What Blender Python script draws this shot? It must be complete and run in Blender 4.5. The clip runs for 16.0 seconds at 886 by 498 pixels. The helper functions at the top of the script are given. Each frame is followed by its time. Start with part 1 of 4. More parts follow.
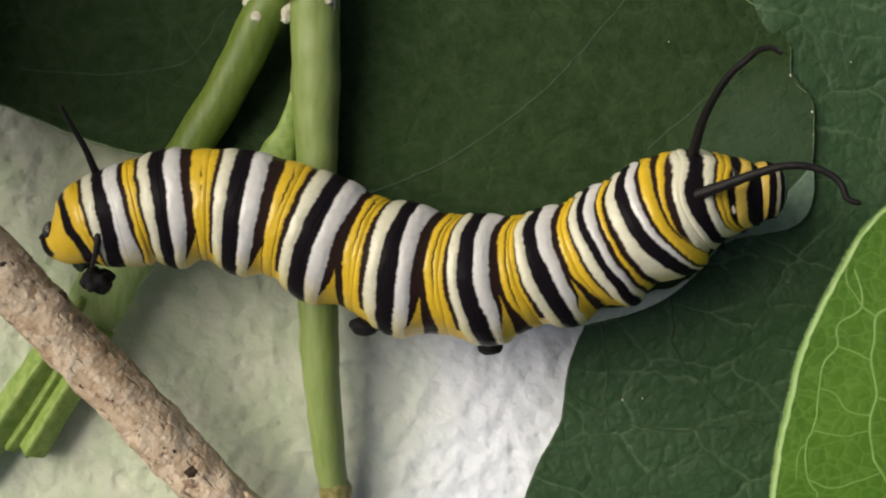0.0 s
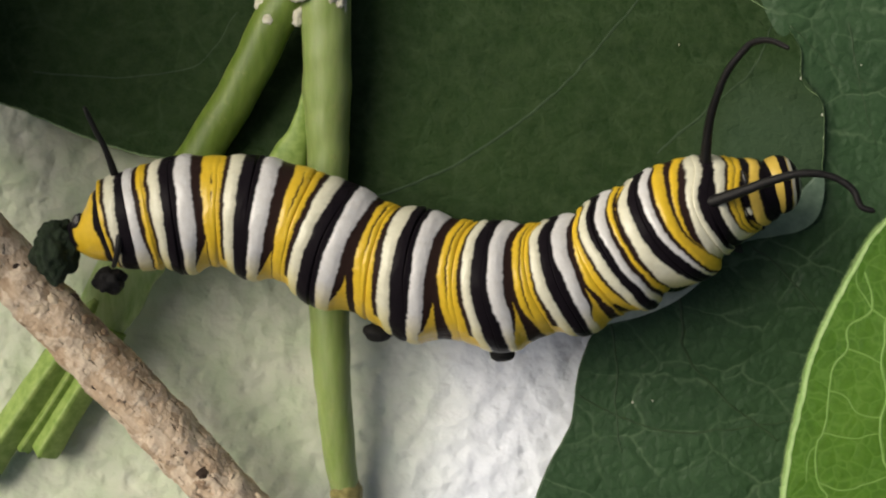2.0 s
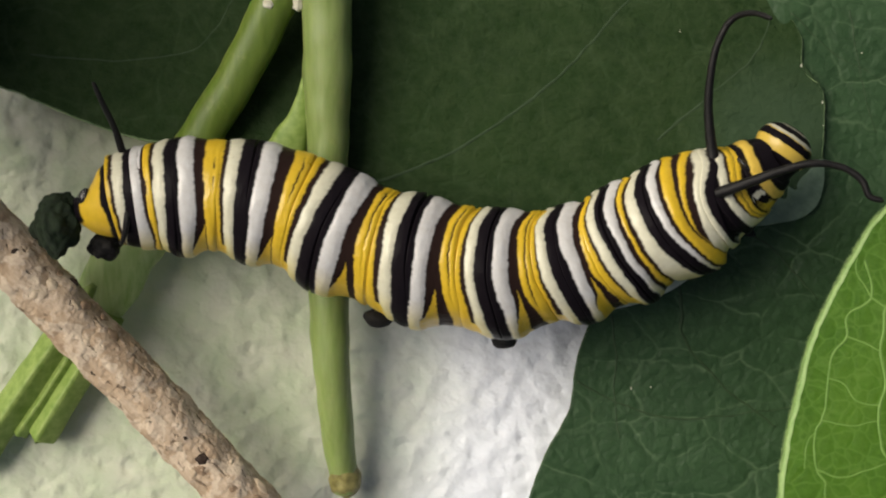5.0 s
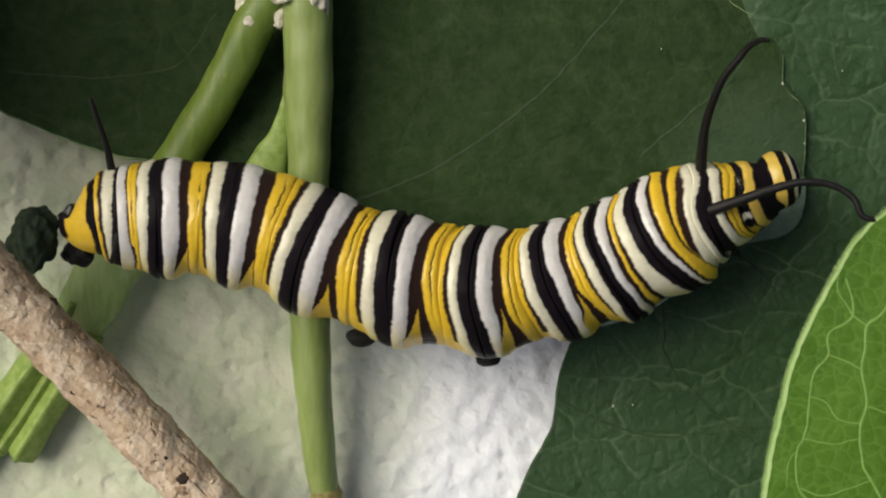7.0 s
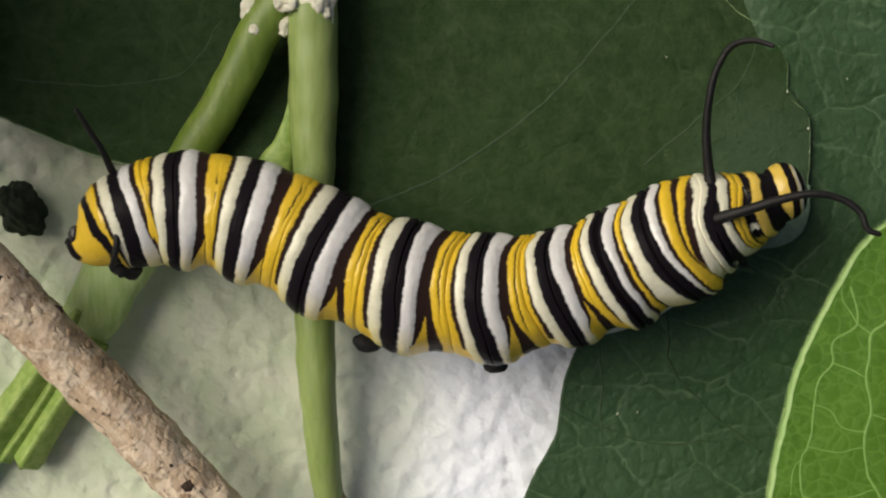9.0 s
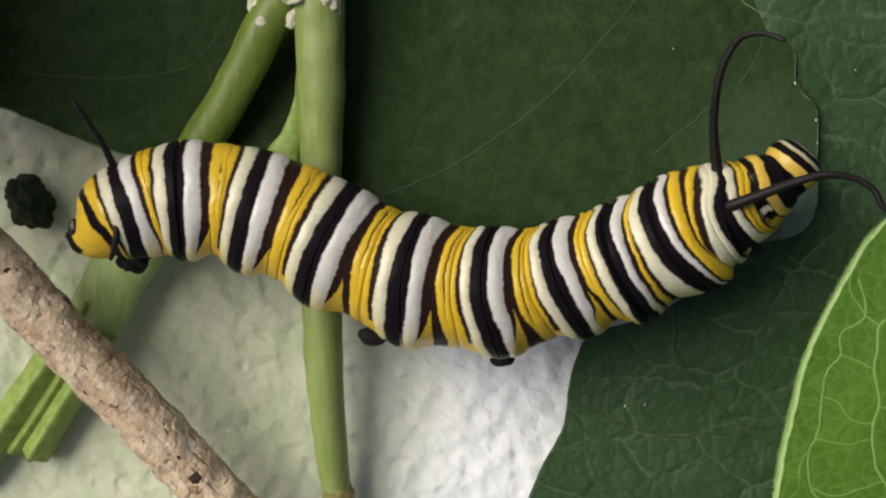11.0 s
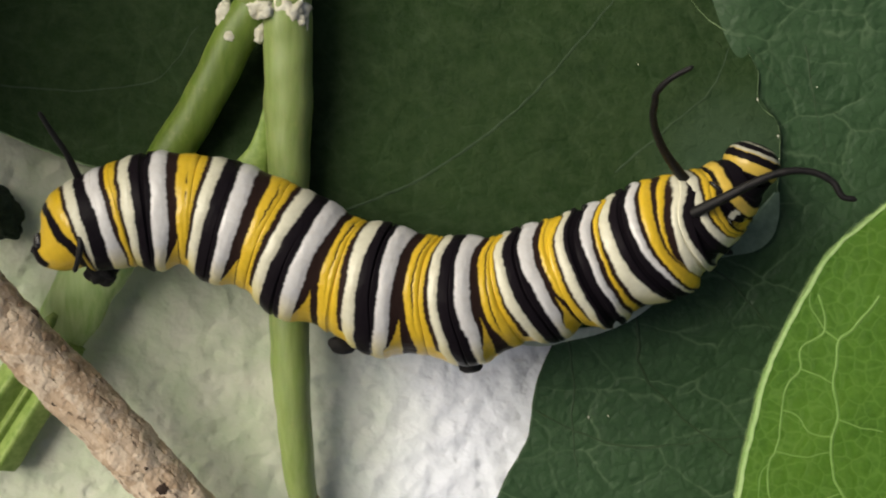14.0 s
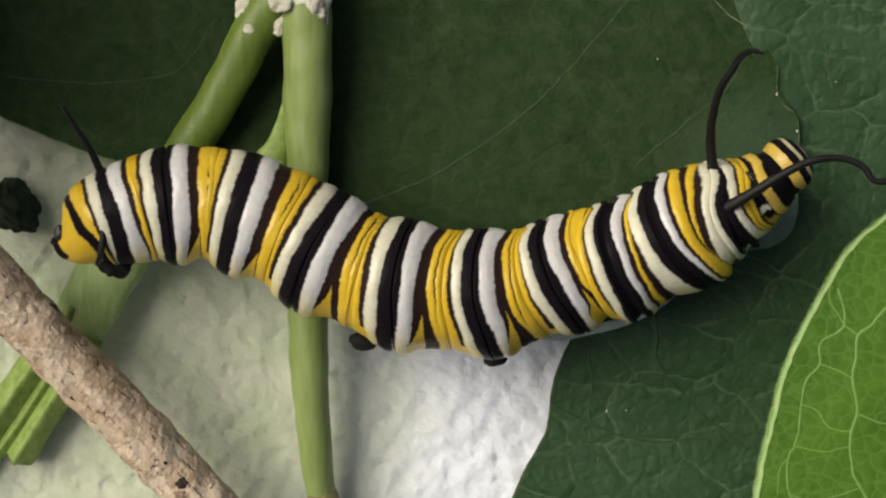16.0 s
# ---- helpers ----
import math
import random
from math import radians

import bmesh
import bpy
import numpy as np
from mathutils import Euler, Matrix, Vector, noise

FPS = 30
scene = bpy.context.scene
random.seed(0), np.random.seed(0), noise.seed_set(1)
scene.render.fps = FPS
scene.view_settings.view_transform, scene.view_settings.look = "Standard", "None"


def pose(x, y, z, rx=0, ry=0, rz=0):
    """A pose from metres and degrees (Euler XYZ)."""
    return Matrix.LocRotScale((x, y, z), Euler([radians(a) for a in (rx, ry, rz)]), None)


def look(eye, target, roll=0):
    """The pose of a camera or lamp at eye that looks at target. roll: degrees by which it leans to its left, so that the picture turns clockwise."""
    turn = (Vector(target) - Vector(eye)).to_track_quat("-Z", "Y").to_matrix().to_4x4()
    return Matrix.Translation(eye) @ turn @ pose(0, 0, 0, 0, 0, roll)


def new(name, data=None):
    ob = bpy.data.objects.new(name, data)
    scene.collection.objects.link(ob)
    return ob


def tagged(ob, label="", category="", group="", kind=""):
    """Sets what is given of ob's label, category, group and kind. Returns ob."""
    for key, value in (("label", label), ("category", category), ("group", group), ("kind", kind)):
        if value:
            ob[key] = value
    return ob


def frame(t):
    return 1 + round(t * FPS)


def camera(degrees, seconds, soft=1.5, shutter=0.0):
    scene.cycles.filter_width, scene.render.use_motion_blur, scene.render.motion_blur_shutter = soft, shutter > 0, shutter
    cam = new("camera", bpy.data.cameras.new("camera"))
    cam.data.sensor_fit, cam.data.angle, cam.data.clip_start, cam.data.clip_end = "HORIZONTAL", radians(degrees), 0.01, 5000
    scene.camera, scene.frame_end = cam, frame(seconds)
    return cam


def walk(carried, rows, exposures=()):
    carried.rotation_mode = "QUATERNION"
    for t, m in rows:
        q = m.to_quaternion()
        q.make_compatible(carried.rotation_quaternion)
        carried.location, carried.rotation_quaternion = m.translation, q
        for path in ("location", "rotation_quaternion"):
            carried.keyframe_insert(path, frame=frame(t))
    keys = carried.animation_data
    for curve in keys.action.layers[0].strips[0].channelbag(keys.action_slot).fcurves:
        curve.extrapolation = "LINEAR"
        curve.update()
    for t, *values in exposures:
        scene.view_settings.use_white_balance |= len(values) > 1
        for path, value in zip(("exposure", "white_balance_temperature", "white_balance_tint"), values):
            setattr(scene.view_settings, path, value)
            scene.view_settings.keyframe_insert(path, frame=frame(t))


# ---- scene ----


cam = camera(32.0, 16.0, soft=2.1)
# seconds, place in metres, turn in degrees: a telephone held about ten centimetres over the towel
PATH = [
    (0, 0.00000, 0.00000, 0.10500, 0.000, 0.000, -0.000),
    (0.5, 0.00066, -0.00064, 0.10506, 0.175, 0.449, 0.010),
    (1, 0.00098, -0.00094, 0.10511, 0.344, 0.842, -0.037),
    (1.5, 0.00089, -0.00088, 0.10507, 0.577, 1.086, -0.016),
    (2, 0.00010, -0.00014, 0.10531, 0.167, 0.450, 0.054),
    (2.5, 0.00030, 0.00004, 0.10538, 0.091, 0.376, 0.028),
    (3, -0.00012, 0.00023, 0.10517, -0.245, 0.223, 0.088),
    (3.5, -0.00070, 0.00044, 0.10517, -0.365, -0.041, 0.184),
    (6, -0.00171, 0.00117, 0.10516, -1.106, -1.090, 0.302),
    (6.5, -0.00178, 0.00168, 0.10501, -1.144, -1.463, 0.288),
    (7, -0.00179, 0.00175, 0.10489, -0.764, -1.301, 0.255),
    (7.5, -0.00229, 0.00253, 0.10495, -1.011, -1.415, 0.276),
    (8, -0.00237, 0.00239, 0.10506, -0.836, -1.295, 0.294),
    (8.5, -0.00199, 0.00268, 0.10507, -0.863, -1.253, 0.235),
    (9, -0.00181, 0.00231, 0.10501, -0.795, -1.134, 0.280),
    (11.5, -0.00140, 0.00190, 0.10501, -0.905, -0.627, 0.211),
    (12, -0.00234, 0.00235, 0.10502, -1.181, -1.125, 0.309),
    (12.5, -0.00239, 0.00227, 0.10493, -1.261, -1.071, 0.302),
    (13, -0.00229, 0.00201, 0.10499, -1.230, -1.317, 0.226),
    (13.5, -0.00165, 0.00274, 0.10543, -1.296, -1.453, 0.342),
    (14, -0.00092, 0.00375, 0.10600, -1.398, -1.596, 0.473),
    (14.5, -0.00157, 0.00364, 0.10596, -1.400, -1.677, 0.496),
    (15, -0.00257, 0.00426, 0.10593, -1.742, -2.008, 0.627),
    (15.5, -0.00333, 0.00425, 0.10576, -1.917, -2.284, 0.617),
    (16, -0.00333, 0.00415, 0.10576, -1.864, -2.245, 0.603),
]
walk(cam, [(t, pose(*p)) for t, *p in PATH])

# ---- light: a soft bright sky, brightest beyond the top of the picture ----
world = bpy.data.worlds.new("sky")
scene.world = world
world.use_nodes = True
wn, wl = world.node_tree.nodes, world.node_tree.links
sky = wn.new("ShaderNodeTexSky")
sky.sky_type, sky.sun_disc = "NISHITA", False
sky.air_density, sky.dust_density, sky.ozone_density = 0.8, 7.0, 0.2
SUN_FROM = Vector((-0.64, 0.29, 0.71)).normalized()
sky.sun_elevation = math.asin(SUN_FROM.z)
sky.sun_rotation = math.atan2(SUN_FROM.x, SUN_FROM.y)
wl.new(sky.outputs[0], wn["Background"].inputs[0])
wn["Background"].inputs[1].default_value = 0.066
sun_data = bpy.data.lights.new("sun", "SUN")
sun_data.energy, sun_data.angle, sun_data.color = 2.75, radians(44), (1.0, 0.965, 0.83)
sun = new("sun", sun_data)
sun.matrix_world = look(SUN_FROM, (0, 0, 0))
scene.view_settings.exposure = -0.04

# ---- materials ----
MM = 0.001


class Mat:
    """A node material; textures work in millimetres of the object's own space."""

    def __init__(self, name, rough=0.5, specular=0.5):
        self.m = bpy.data.materials.new(name)
        self.m.use_nodes = True
        self.n, self.l = self.m.node_tree.nodes, self.m.node_tree.links
        self.b = self.n["Principled BSDF"]
        self.b.inputs["Roughness"].default_value = rough
        self.b.inputs["Specular IOR Level"].default_value = specular
        tc = self.n.new("ShaderNodeTexCoord")
        mp = self.n.new("ShaderNodeMapping")
        mp.inputs["Scale"].default_value = (1000, 1000, 1000)
        self.l.new(tc.outputs["Object"], mp.inputs[0])
        self.co = mp.outputs[0]

    def link(self, a, b):
        self.l.new(a, b)

    def noise(self, scale, detail=4.0, rough=0.55, co=None, distortion=0.0):
        t = self.n.new("ShaderNodeTexNoise")
        t.inputs["Scale"].default_value, t.inputs["Detail"].default_value = scale, detail
        t.inputs["Roughness"].default_value, t.inputs["Distortion"].default_value = rough, distortion
        self.link(co or self.co, t.inputs["Vector"])
        return t.outputs["Fac"]

    def warped(self, scale, amount):
        t = self.n.new("ShaderNodeTexNoise")
        t.inputs["Scale"].default_value = scale
        self.link(self.co, t.inputs["Vector"])
        a = self.n.new("ShaderNodeVectorMath")
        a.operation = "MULTIPLY_ADD"
        a.inputs[1].default_value = (amount,) * 3
        self.link(t.outputs["Color"], a.inputs[0])
        self.link(self.co, a.inputs[2])
        return a.outputs[0]

    def voronoi(self, scale, feature="DISTANCE_TO_EDGE", co=None, randomness=1.0):
        t = self.n.new("ShaderNodeTexVoronoi")
        t.feature = feature
        t.inputs["Scale"].default_value = scale
        t.inputs["Randomness"].default_value = randomness
        self.link(co or self.co, t.inputs["Vector"])
        return t.outputs["Distance"]

    def squeeze(self, co, x=1.0, y=1.0, z=1.0, turn=0.0):
        t = self.n.new("ShaderNodeMapping")
        t.inputs["Scale"].default_value = (x, y, z)
        t.inputs["Rotation"].default_value = (0, 0, radians(turn))
        self.link(co, t.inputs[0])
        return t.outputs[0]

    def ramp(self, fac, stops, smooth=False):
        t = self.n.new("ShaderNodeValToRGB")
        while len(t.color_ramp.elements) < len(stops):
            t.color_ramp.elements.new(0.5)
        for e, (p, c) in zip(t.color_ramp.elements, stops):
            e.position = p
            e.color = (*c, 1) if isinstance(c, tuple) else (c, c, c, 1)
        if smooth:
            t.color_ramp.interpolation = "EASE"
        self.link(fac, t.inputs[0])
        return t.outputs[0]

    def mix(self, fac, a, b, kind="MIX"):
        t = self.n.new("ShaderNodeMix")
        t.data_type, t.blend_type = "RGBA", kind
        for i, v in ((0, fac), (6, a), (7, b)):
            if isinstance(v, (int, float)):
                t.inputs[i].default_value = v if i == 0 else (v, v, v, 1)
            elif isinstance(v, tuple):
                t.inputs[i].default_value = (*v, 1)
            else:
                self.link(v, t.inputs[i])
        return t.outputs[2]

    def math(self, op, a, b=0.0):
        t = self.n.new("ShaderNodeMath")
        t.operation = op
        for i, v in ((0, a), (1, b)):
            if isinstance(v, (int, float)):
                t.inputs[i].default_value = v
            else:
                self.link(v, t.inputs[i])
        return t.outputs[0]

    def bump(self, height, depth_mm, strength=1.0):
        t = self.n.new("ShaderNodeBump")
        t.inputs["Strength"].default_value = strength
        t.inputs["Distance"].default_value = depth_mm * MM
        self.link(height, t.inputs["Height"])
        if self.b.inputs["Normal"].links:
            self.link(self.b.inputs["Normal"].links[0].from_socket, t.inputs["Normal"])
        self.link(t.outputs[0], self.b.inputs["Normal"])
        return self

    def color(self, c):
        if isinstance(c, tuple):
            self.b.inputs["Base Color"].default_value = (*c, 1)
        else:
            self.link(c, self.b.inputs["Base Color"])
        return self

    def rough(self, v):
        self.link(v, self.b.inputs["Roughness"])
        return self

    def flesh(self, weight, radius, scale_mm):
        self.b.inputs["Subsurface Weight"].default_value = weight
        self.b.inputs["Subsurface Radius"].default_value = radius
        self.b.inputs["Subsurface Scale"].default_value = scale_mm * MM
        return self


def mat_skin():
    k = Mat("caterpillar_skin", 0.4, 0.2)
    a = k.n.new("ShaderNodeVertexColor")
    a.layer_name = "pigment"
    n = k.noise(2.2, 5)
    k.color(k.mix(1.0, a.outputs[0], k.ramp(n, [(0.25, (0.88, 0.86, 0.83)), (0.75, (1.0, 1.0, 1.0))]), "MULTIPLY"))
    # the dark bands are velvety, the pale ones moist
    k.link(k.ramp(a.outputs[0], [(0.03, 0.03), (0.3, 0.5)]), k.b.inputs["Specular IOR Level"])
    k.rough(k.ramp(k.noise(1.1, 4), [(0.3, 0.27), (0.7, 0.40)]))
    k.bump(k.noise(14, 3), 0.012, 0.5)
    k.bump(k.noise(2.6, 3), 0.05, 0.5)
    return k.m


def mat_black(name, rough=0.45, base=0.008):
    k = Mat(name, rough, 0.22)
    k.color(k.ramp(k.noise(6, 4), [(0.3, (base * 0.7, base * 0.65, base * 0.65)), (0.7, (base * 1.6, base * 1.45, base * 1.4))]))
    k.bump(k.noise(16, 3), 0.03, 0.8)
    return k.m


def mat_leaf_smooth():
    k = Mat("smooth_dark_leaf", 0.65, 0.10)
    net = k.voronoi(0.26, co=k.warped(0.5, 1.4))
    fine = k.voronoi(1.7, co=k.warped(1.2, 0.5))
    blotch = k.noise(0.8, 5, 0.65)
    base = k.ramp(k.noise(0.16, 5), [(0.3, (0.011, 0.027, 0.0065)), (0.7, (0.020, 0.043, 0.011))])
    base = k.mix(k.ramp(blotch, [(0.38, 0.0), (0.66, 0.75)]), base, (0.033, 0.056, 0.020))
    base = k.mix(k.ramp(fine, [(0.0, 0.14), (0.16, 0.0)]), base, (0.036, 0.066, 0.024))
    faint = k.math("MULTIPLY", k.ramp(net, [(0.0, 0.3), (0.05, 0.0)], True), k.ramp(k.noise(0.3, 3), [(0.45, 0.0), (0.6, 1.0)]))
    base = k.mix(faint, base, (0.045, 0.075, 0.032))
    # the surface is scraped pale next to the bite
    far = k.n.new("ShaderNodeVectorMath")
    far.operation = "DISTANCE"
    far.inputs[1].default_value = (22.6, 7.6, 4.0)
    k.link(k.warped(0.35, 2.5), far.inputs[0])
    base = k.mix(k.ramp(k.math("DIVIDE", far.outputs[1], 10.0), [(0.25, 0.55), (0.75, 0.0)], True), base, (0.052, 0.088, 0.050))
    k.color(base)
    k.rough(k.ramp(k.noise(1.4, 4), [(0.3, 0.55), (0.7, 0.78)]))
    k.bump(k.ramp(net, [(0.0, 0.0), (0.12, 1.0)], True), 0.06, 0.45)
    k.bump(k.ramp(fine, [(0.0, 0.0), (0.25, 1.0)]), 0.03, 0.5)
    k.bump(blotch, 0.28, 0.6)
    k.bump(k.noise(1.3, 3, 0.5, co=k.squeeze(k.co, 0.55, 1.5, 1.0, -42)), 0.14, 0.6)
    k.bump(k.noise(2.4, 4, 0.6), 0.07, 0.7)
    k.bump(k.noise(7, 3), 0.015, 0.5)
    return k.m


def mat_leaf_quilted():
    k = Mat("quilted_dark_leaf", 0.5, 0.22)
    co = k.squeeze(k.warped(0.6, 0.9), 0.8, 1.2, 1.0, 20)
    net, fine = k.voronoi(0.27, co=co), k.voronoi(0.95, co=k.warped(0.9, 0.6))
    puff = k.voronoi(1.5, "SMOOTH_F1", co=k.warped(0.8, 0.5))
    some = k.ramp(k.noise(0.35, 3), [(0.38, 0.15), (0.55, 1.0)])
    base = k.ramp(k.noise(0.22, 5), [(0.3, (0.022, 0.054, 0.020)), (0.7, (0.040, 0.084, 0.034))])
    base = k.mix(k.ramp(k.noise(1.6, 5, 0.7), [(0.35, 0.0), (0.75, 0.5)]), base, (0.042, 0.082, 0.036))
    base = k.mix(k.ramp(fine, [(0.0, 0.3), (0.12, 0.0)], True), base, (0.016, 0.038, 0.014))
    base = k.mix(k.math("MULTIPLY", k.ramp(net, [(0.0, 0.75), (0.035, 0.0)], True), some), base, (0.080, 0.13, 0.065))
    k.color(base)
    k.rough(k.ramp(k.noise(1.2, 4), [(0.3, 0.42), (0.7, 0.62)]))
    k.bump(k.math("MULTIPLY", k.ramp(net, [(0.0, 0.0), (0.14, 1.0)], True), some), 0.10, 0.6)
    k.bump(puff, -0.05, 0.5)
    k.bump(k.noise(1.1, 3, 0.5), 0.22, 0.6)
    k.bump(k.ramp(fine, [(0.0, 0.0), (0.30, 1.0)], True), 0.045, 0.6)
    k.bump(k.noise(3.5, 4), 0.05, 0.7)
    return k.m


def mat_leaf_lime():
    k = Mat("bright_lime_leaf", 0.55, 0.22)
    fine = k.voronoi(1.0, co=k.warped(0.8, 0.6))
    base = k.ramp(k.noise(0.3, 5), [(0.3, (0.040, 0.110, 0.005)), (0.7, (0.070, 0.160, 0.010))])
    base = k.mix(k.ramp(k.noise(2.2, 5, 0.65), [(0.35, 0.0), (0.7, 0.4)]), base, (0.11, 0.22, 0.028))
    base = k.mix(k.ramp(fine, [(0.0, 0.35), (0.10, 0.0)], True), base, (0.125, 0.24, 0.04))
    k.color(base)
    k.rough(k.ramp(k.noise(2, 4), [(0.3, 0.45), (0.7, 0.62)]))
    k.bump(k.ramp(fine, [(0.0, 0.0), (0.4, 1.0)], True), 0.05, 0.5)
    k.bump(k.noise(0.9, 4), 0.14, 0.5)
    k.bump(k.noise(9, 3), 0.03, 0.5)
    return k.flesh(0.15, (0.4, 1.0, 0.15), 0.4).m


def mat_plain_leafy(name, dark, light, rough=0.5):
    k = Mat(name, rough, 0.35)
    k.color(k.ramp(k.noise(1.6, 4), [(0.3, dark), (0.7, light)]))
    k.bump(k.noise(9, 3), 0.03, 0.6)
    return k.m


def mat_stem(name, dark, light):
    k = Mat(name, 0.42, 0.4)
    stre = k.noise(1.0, 5, co=k.squeeze(k.co, 2.2, 0.25, 2.2))
    base = k.ramp(stre, [(0.3, dark), (0.7, light)])
    base = k.mix(k.ramp(k.noise(0.9, 5, 0.65), [(0.60, 0.0), (0.72, 0.45)]), base, (0.34, 0.36, 0.12))
    base = k.mix(k.ramp(k.noise(3.2, 4, 0.6), [(0.66, 0.0), (0.74, 0.5)]), base, (0.16, 0.17, 0.04))
    k.color(base)
    k.bump(stre, 0.05, 0.5)
    k.bump(k.noise(9, 4), 0.03, 0.6)
    return k.flesh(0.2, (0.5, 1.0, 0.2), 0.6).m


def mat_bark():
    k = Mat("twig_bark", 0.8, 0.2)
    along = k.squeeze(k.squeeze(k.co, turn=45), 0.6, 1.3, 1.3)
    grain = k.noise(0.75, 4, 0.6, co=along)
    plate = k.noise(0.8, 4, 0.55, co=k.warped(1.2, 0.5))
    flake = k.ramp(plate, [(0.47, 0.0), (0.53, 1.0)], True)
    chip = k.noise(1.35, 3, 0.6, co=along)
    base = k.ramp(grain, [(0.3, (0.36, 0.25, 0.16)), (0.5, (0.53, 0.40, 0.28)), (0.72, (0.66, 0.53, 0.40))])
    base = k.mix(k.math("MULTIPLY", flake, 0.40), base, (0.70, 0.58, 0.46))
    base = k.mix(k.ramp(plate, [(0.40, 0.0), (0.455, 0.22), (0.51, 0.0)]), base, (0.30, 0.20, 0.115))
    base = k.mix(k.ramp(plate, [(0.52, 0.0), (0.57, 0.32), (0.64, 0.0)]), base, (0.82, 0.72, 0.54))
    base = k.mix(k.ramp(chip, [(0.66, 0.0), (0.71, 0.75)]), base, (0.20, 0.13, 0.08))
    base = k.mix(k.ramp(k.noise(2.6, 3, 0.6), [(0.64, 0.0), (0.72, 0.5)]), base, (0.78, 0.70, 0.58))
    k.color(base)
    k.bump(grain, 0.30, 0.8)
    k.bump(flake, 0.045, 0.5)
    k.bump(k.noise(1.2, 2, 0.45), 0.22, 0.6)
    k.bump(k.ramp(chip, [(0.60, 1.0), (0.72, 0.0)], True), 0.2, 0.9)
    k.bump(k.noise(4, 3, 0.5), 0.035, 0.6)
    return k.m


def mat_towel():
    k = Mat("paper_towel", 0.9, 0.12)
    fibre = k.noise(2.0, 6, 0.65)
    base = k.ramp(fibre, [(0.3, (0.84, 0.87, 0.95)), (0.7, (0.89, 0.92, 0.99))])
    # mottled green shade round the cut stems, painted into the towel's colour
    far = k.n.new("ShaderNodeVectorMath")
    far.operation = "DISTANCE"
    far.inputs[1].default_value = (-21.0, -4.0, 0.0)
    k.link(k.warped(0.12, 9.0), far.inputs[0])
    left_shade = k.ramp(k.math("DIVIDE", far.outputs[1], 40.0), [(0.40, 0.88), (0.74, 0.0)], True)
    base = k.mix(left_shade, base, k.ramp(k.noise(0.3, 5, 0.6), [(0.35, (0.50, 0.58, 0.36)), (0.65, (0.62, 0.63, 0.48))]))
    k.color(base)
    emboss = k.voronoi(0.8, "SMOOTH_F1", co=k.warped(0.8, 0.9))
    k.bump(emboss, 0.55, 0.7)
    k.bump(k.noise(0.9, 2, 0.45), 0.5, 0.5)
    k.bump(fibre, 0.06, 0.6)
    return k.m


def mat_pellet():
    k = Mat("frass", 0.7, 0.3)
    k.color(k.ramp(k.noise(2.2, 5, 0.65), [(0.3, (0.006, 0.012, 0.005)), (0.7, (0.022, 0.040, 0.016))]))
    k.bump(k.noise(3.0, 5, 0.65), 0.22, 0.9)
    return k.m


SKIN, BLACK, HEADBLACK = mat_skin(), mat_black("filament_black"), mat_black("foot_black", 0.7, 0.010)
GLOSSY = mat_black("glossy_plate", 0.22, 0.010)
GLOSSY.node_tree.nodes["Principled BSDF"].inputs["Specular IOR Level"].default_value = 0.6
LEAF_A, LEAF_C, LEAF_D = mat_leaf_smooth(), mat_leaf_quilted(), mat_leaf_lime()
TORN = mat_plain_leafy("torn_underside", (0.40, 0.48, 0.38), (0.56, 0.62, 0.52))
RIM = mat_plain_leafy("chewed_rim", (0.10, 0.16, 0.07), (0.22, 0.30, 0.14))
GRAZED = mat_plain_leafy("grazed_leaf", (0.085, 0.14, 0.09), (0.15, 0.22, 0.15))
VEIN_A = mat_plain_leafy("faint_vein", (0.018, 0.038, 0.013), (0.034, 0.062, 0.025), 0.7)
VEIN = mat_plain_leafy("pale_vein", (0.020, 0.043, 0.013), (0.036, 0.066, 0.025))
VEIN_D = mat_plain_leafy("lime_vein", (0.125, 0.245, 0.04), (0.17, 0.30, 0.065))
RIM_D = mat_plain_leafy("downy_rim", (0.26, 0.42, 0.13), (0.36, 0.50, 0.20))
STEM = mat_stem("stem_green", (0.20, 0.27, 0.07), (0.28, 0.35, 0.12))
STEM_2 = mat_stem("side_stem_green", (0.105, 0.165, 0.020), (0.165, 0.235, 0.04))
SHEATH = mat_stem("sheath_green", (0.24, 0.36, 0.10), (0.42, 0.52, 0.23))
TAN = mat_plain_leafy("browned_stem", (0.16, 0.14, 0.04), (0.36, 0.32, 0.12))
PALE = mat_plain_leafy("young_shoot_green", (0.17, 0.27, 0.045), (0.31, 0.41, 0.11))
LATEX = mat_plain_leafy("dried_latex", (0.50, 0.47, 0.34), (0.78, 0.76, 0.64), 0.7)
BARK, TOWEL, PELLET = mat_bark(), mat_towel(), mat_pellet()
SCALE_PALE = mat_plain_leafy("bark_scale_pale", (0.50, 0.38, 0.26), (0.70, 0.58, 0.43), 0.8)
SCALE_DARK = mat_plain_leafy("bark_scale_brown", (0.22, 0.145, 0.09), (0.42, 0.30, 0.20), 0.8)
PIT = mat_plain_leafy("bark_pit", (0.02, 0.012, 0.008), (0.05, 0.03, 0.02), 0.8)
WOOD = mat_plain_leafy("table_wood", (0.16, 0.10, 0.06), (0.28, 0.18, 0.10))


# ---- shaping ----
def thing(name, label, category, x=0.0, y=0.0, z=0.0, kind="", group=""):
    ob = new(name)
    ob.empty_display_size = 0.002
    ob.matrix_basis = pose(x * MM, y * MM, z * MM)
    return tagged(ob, label, category, group, kind)


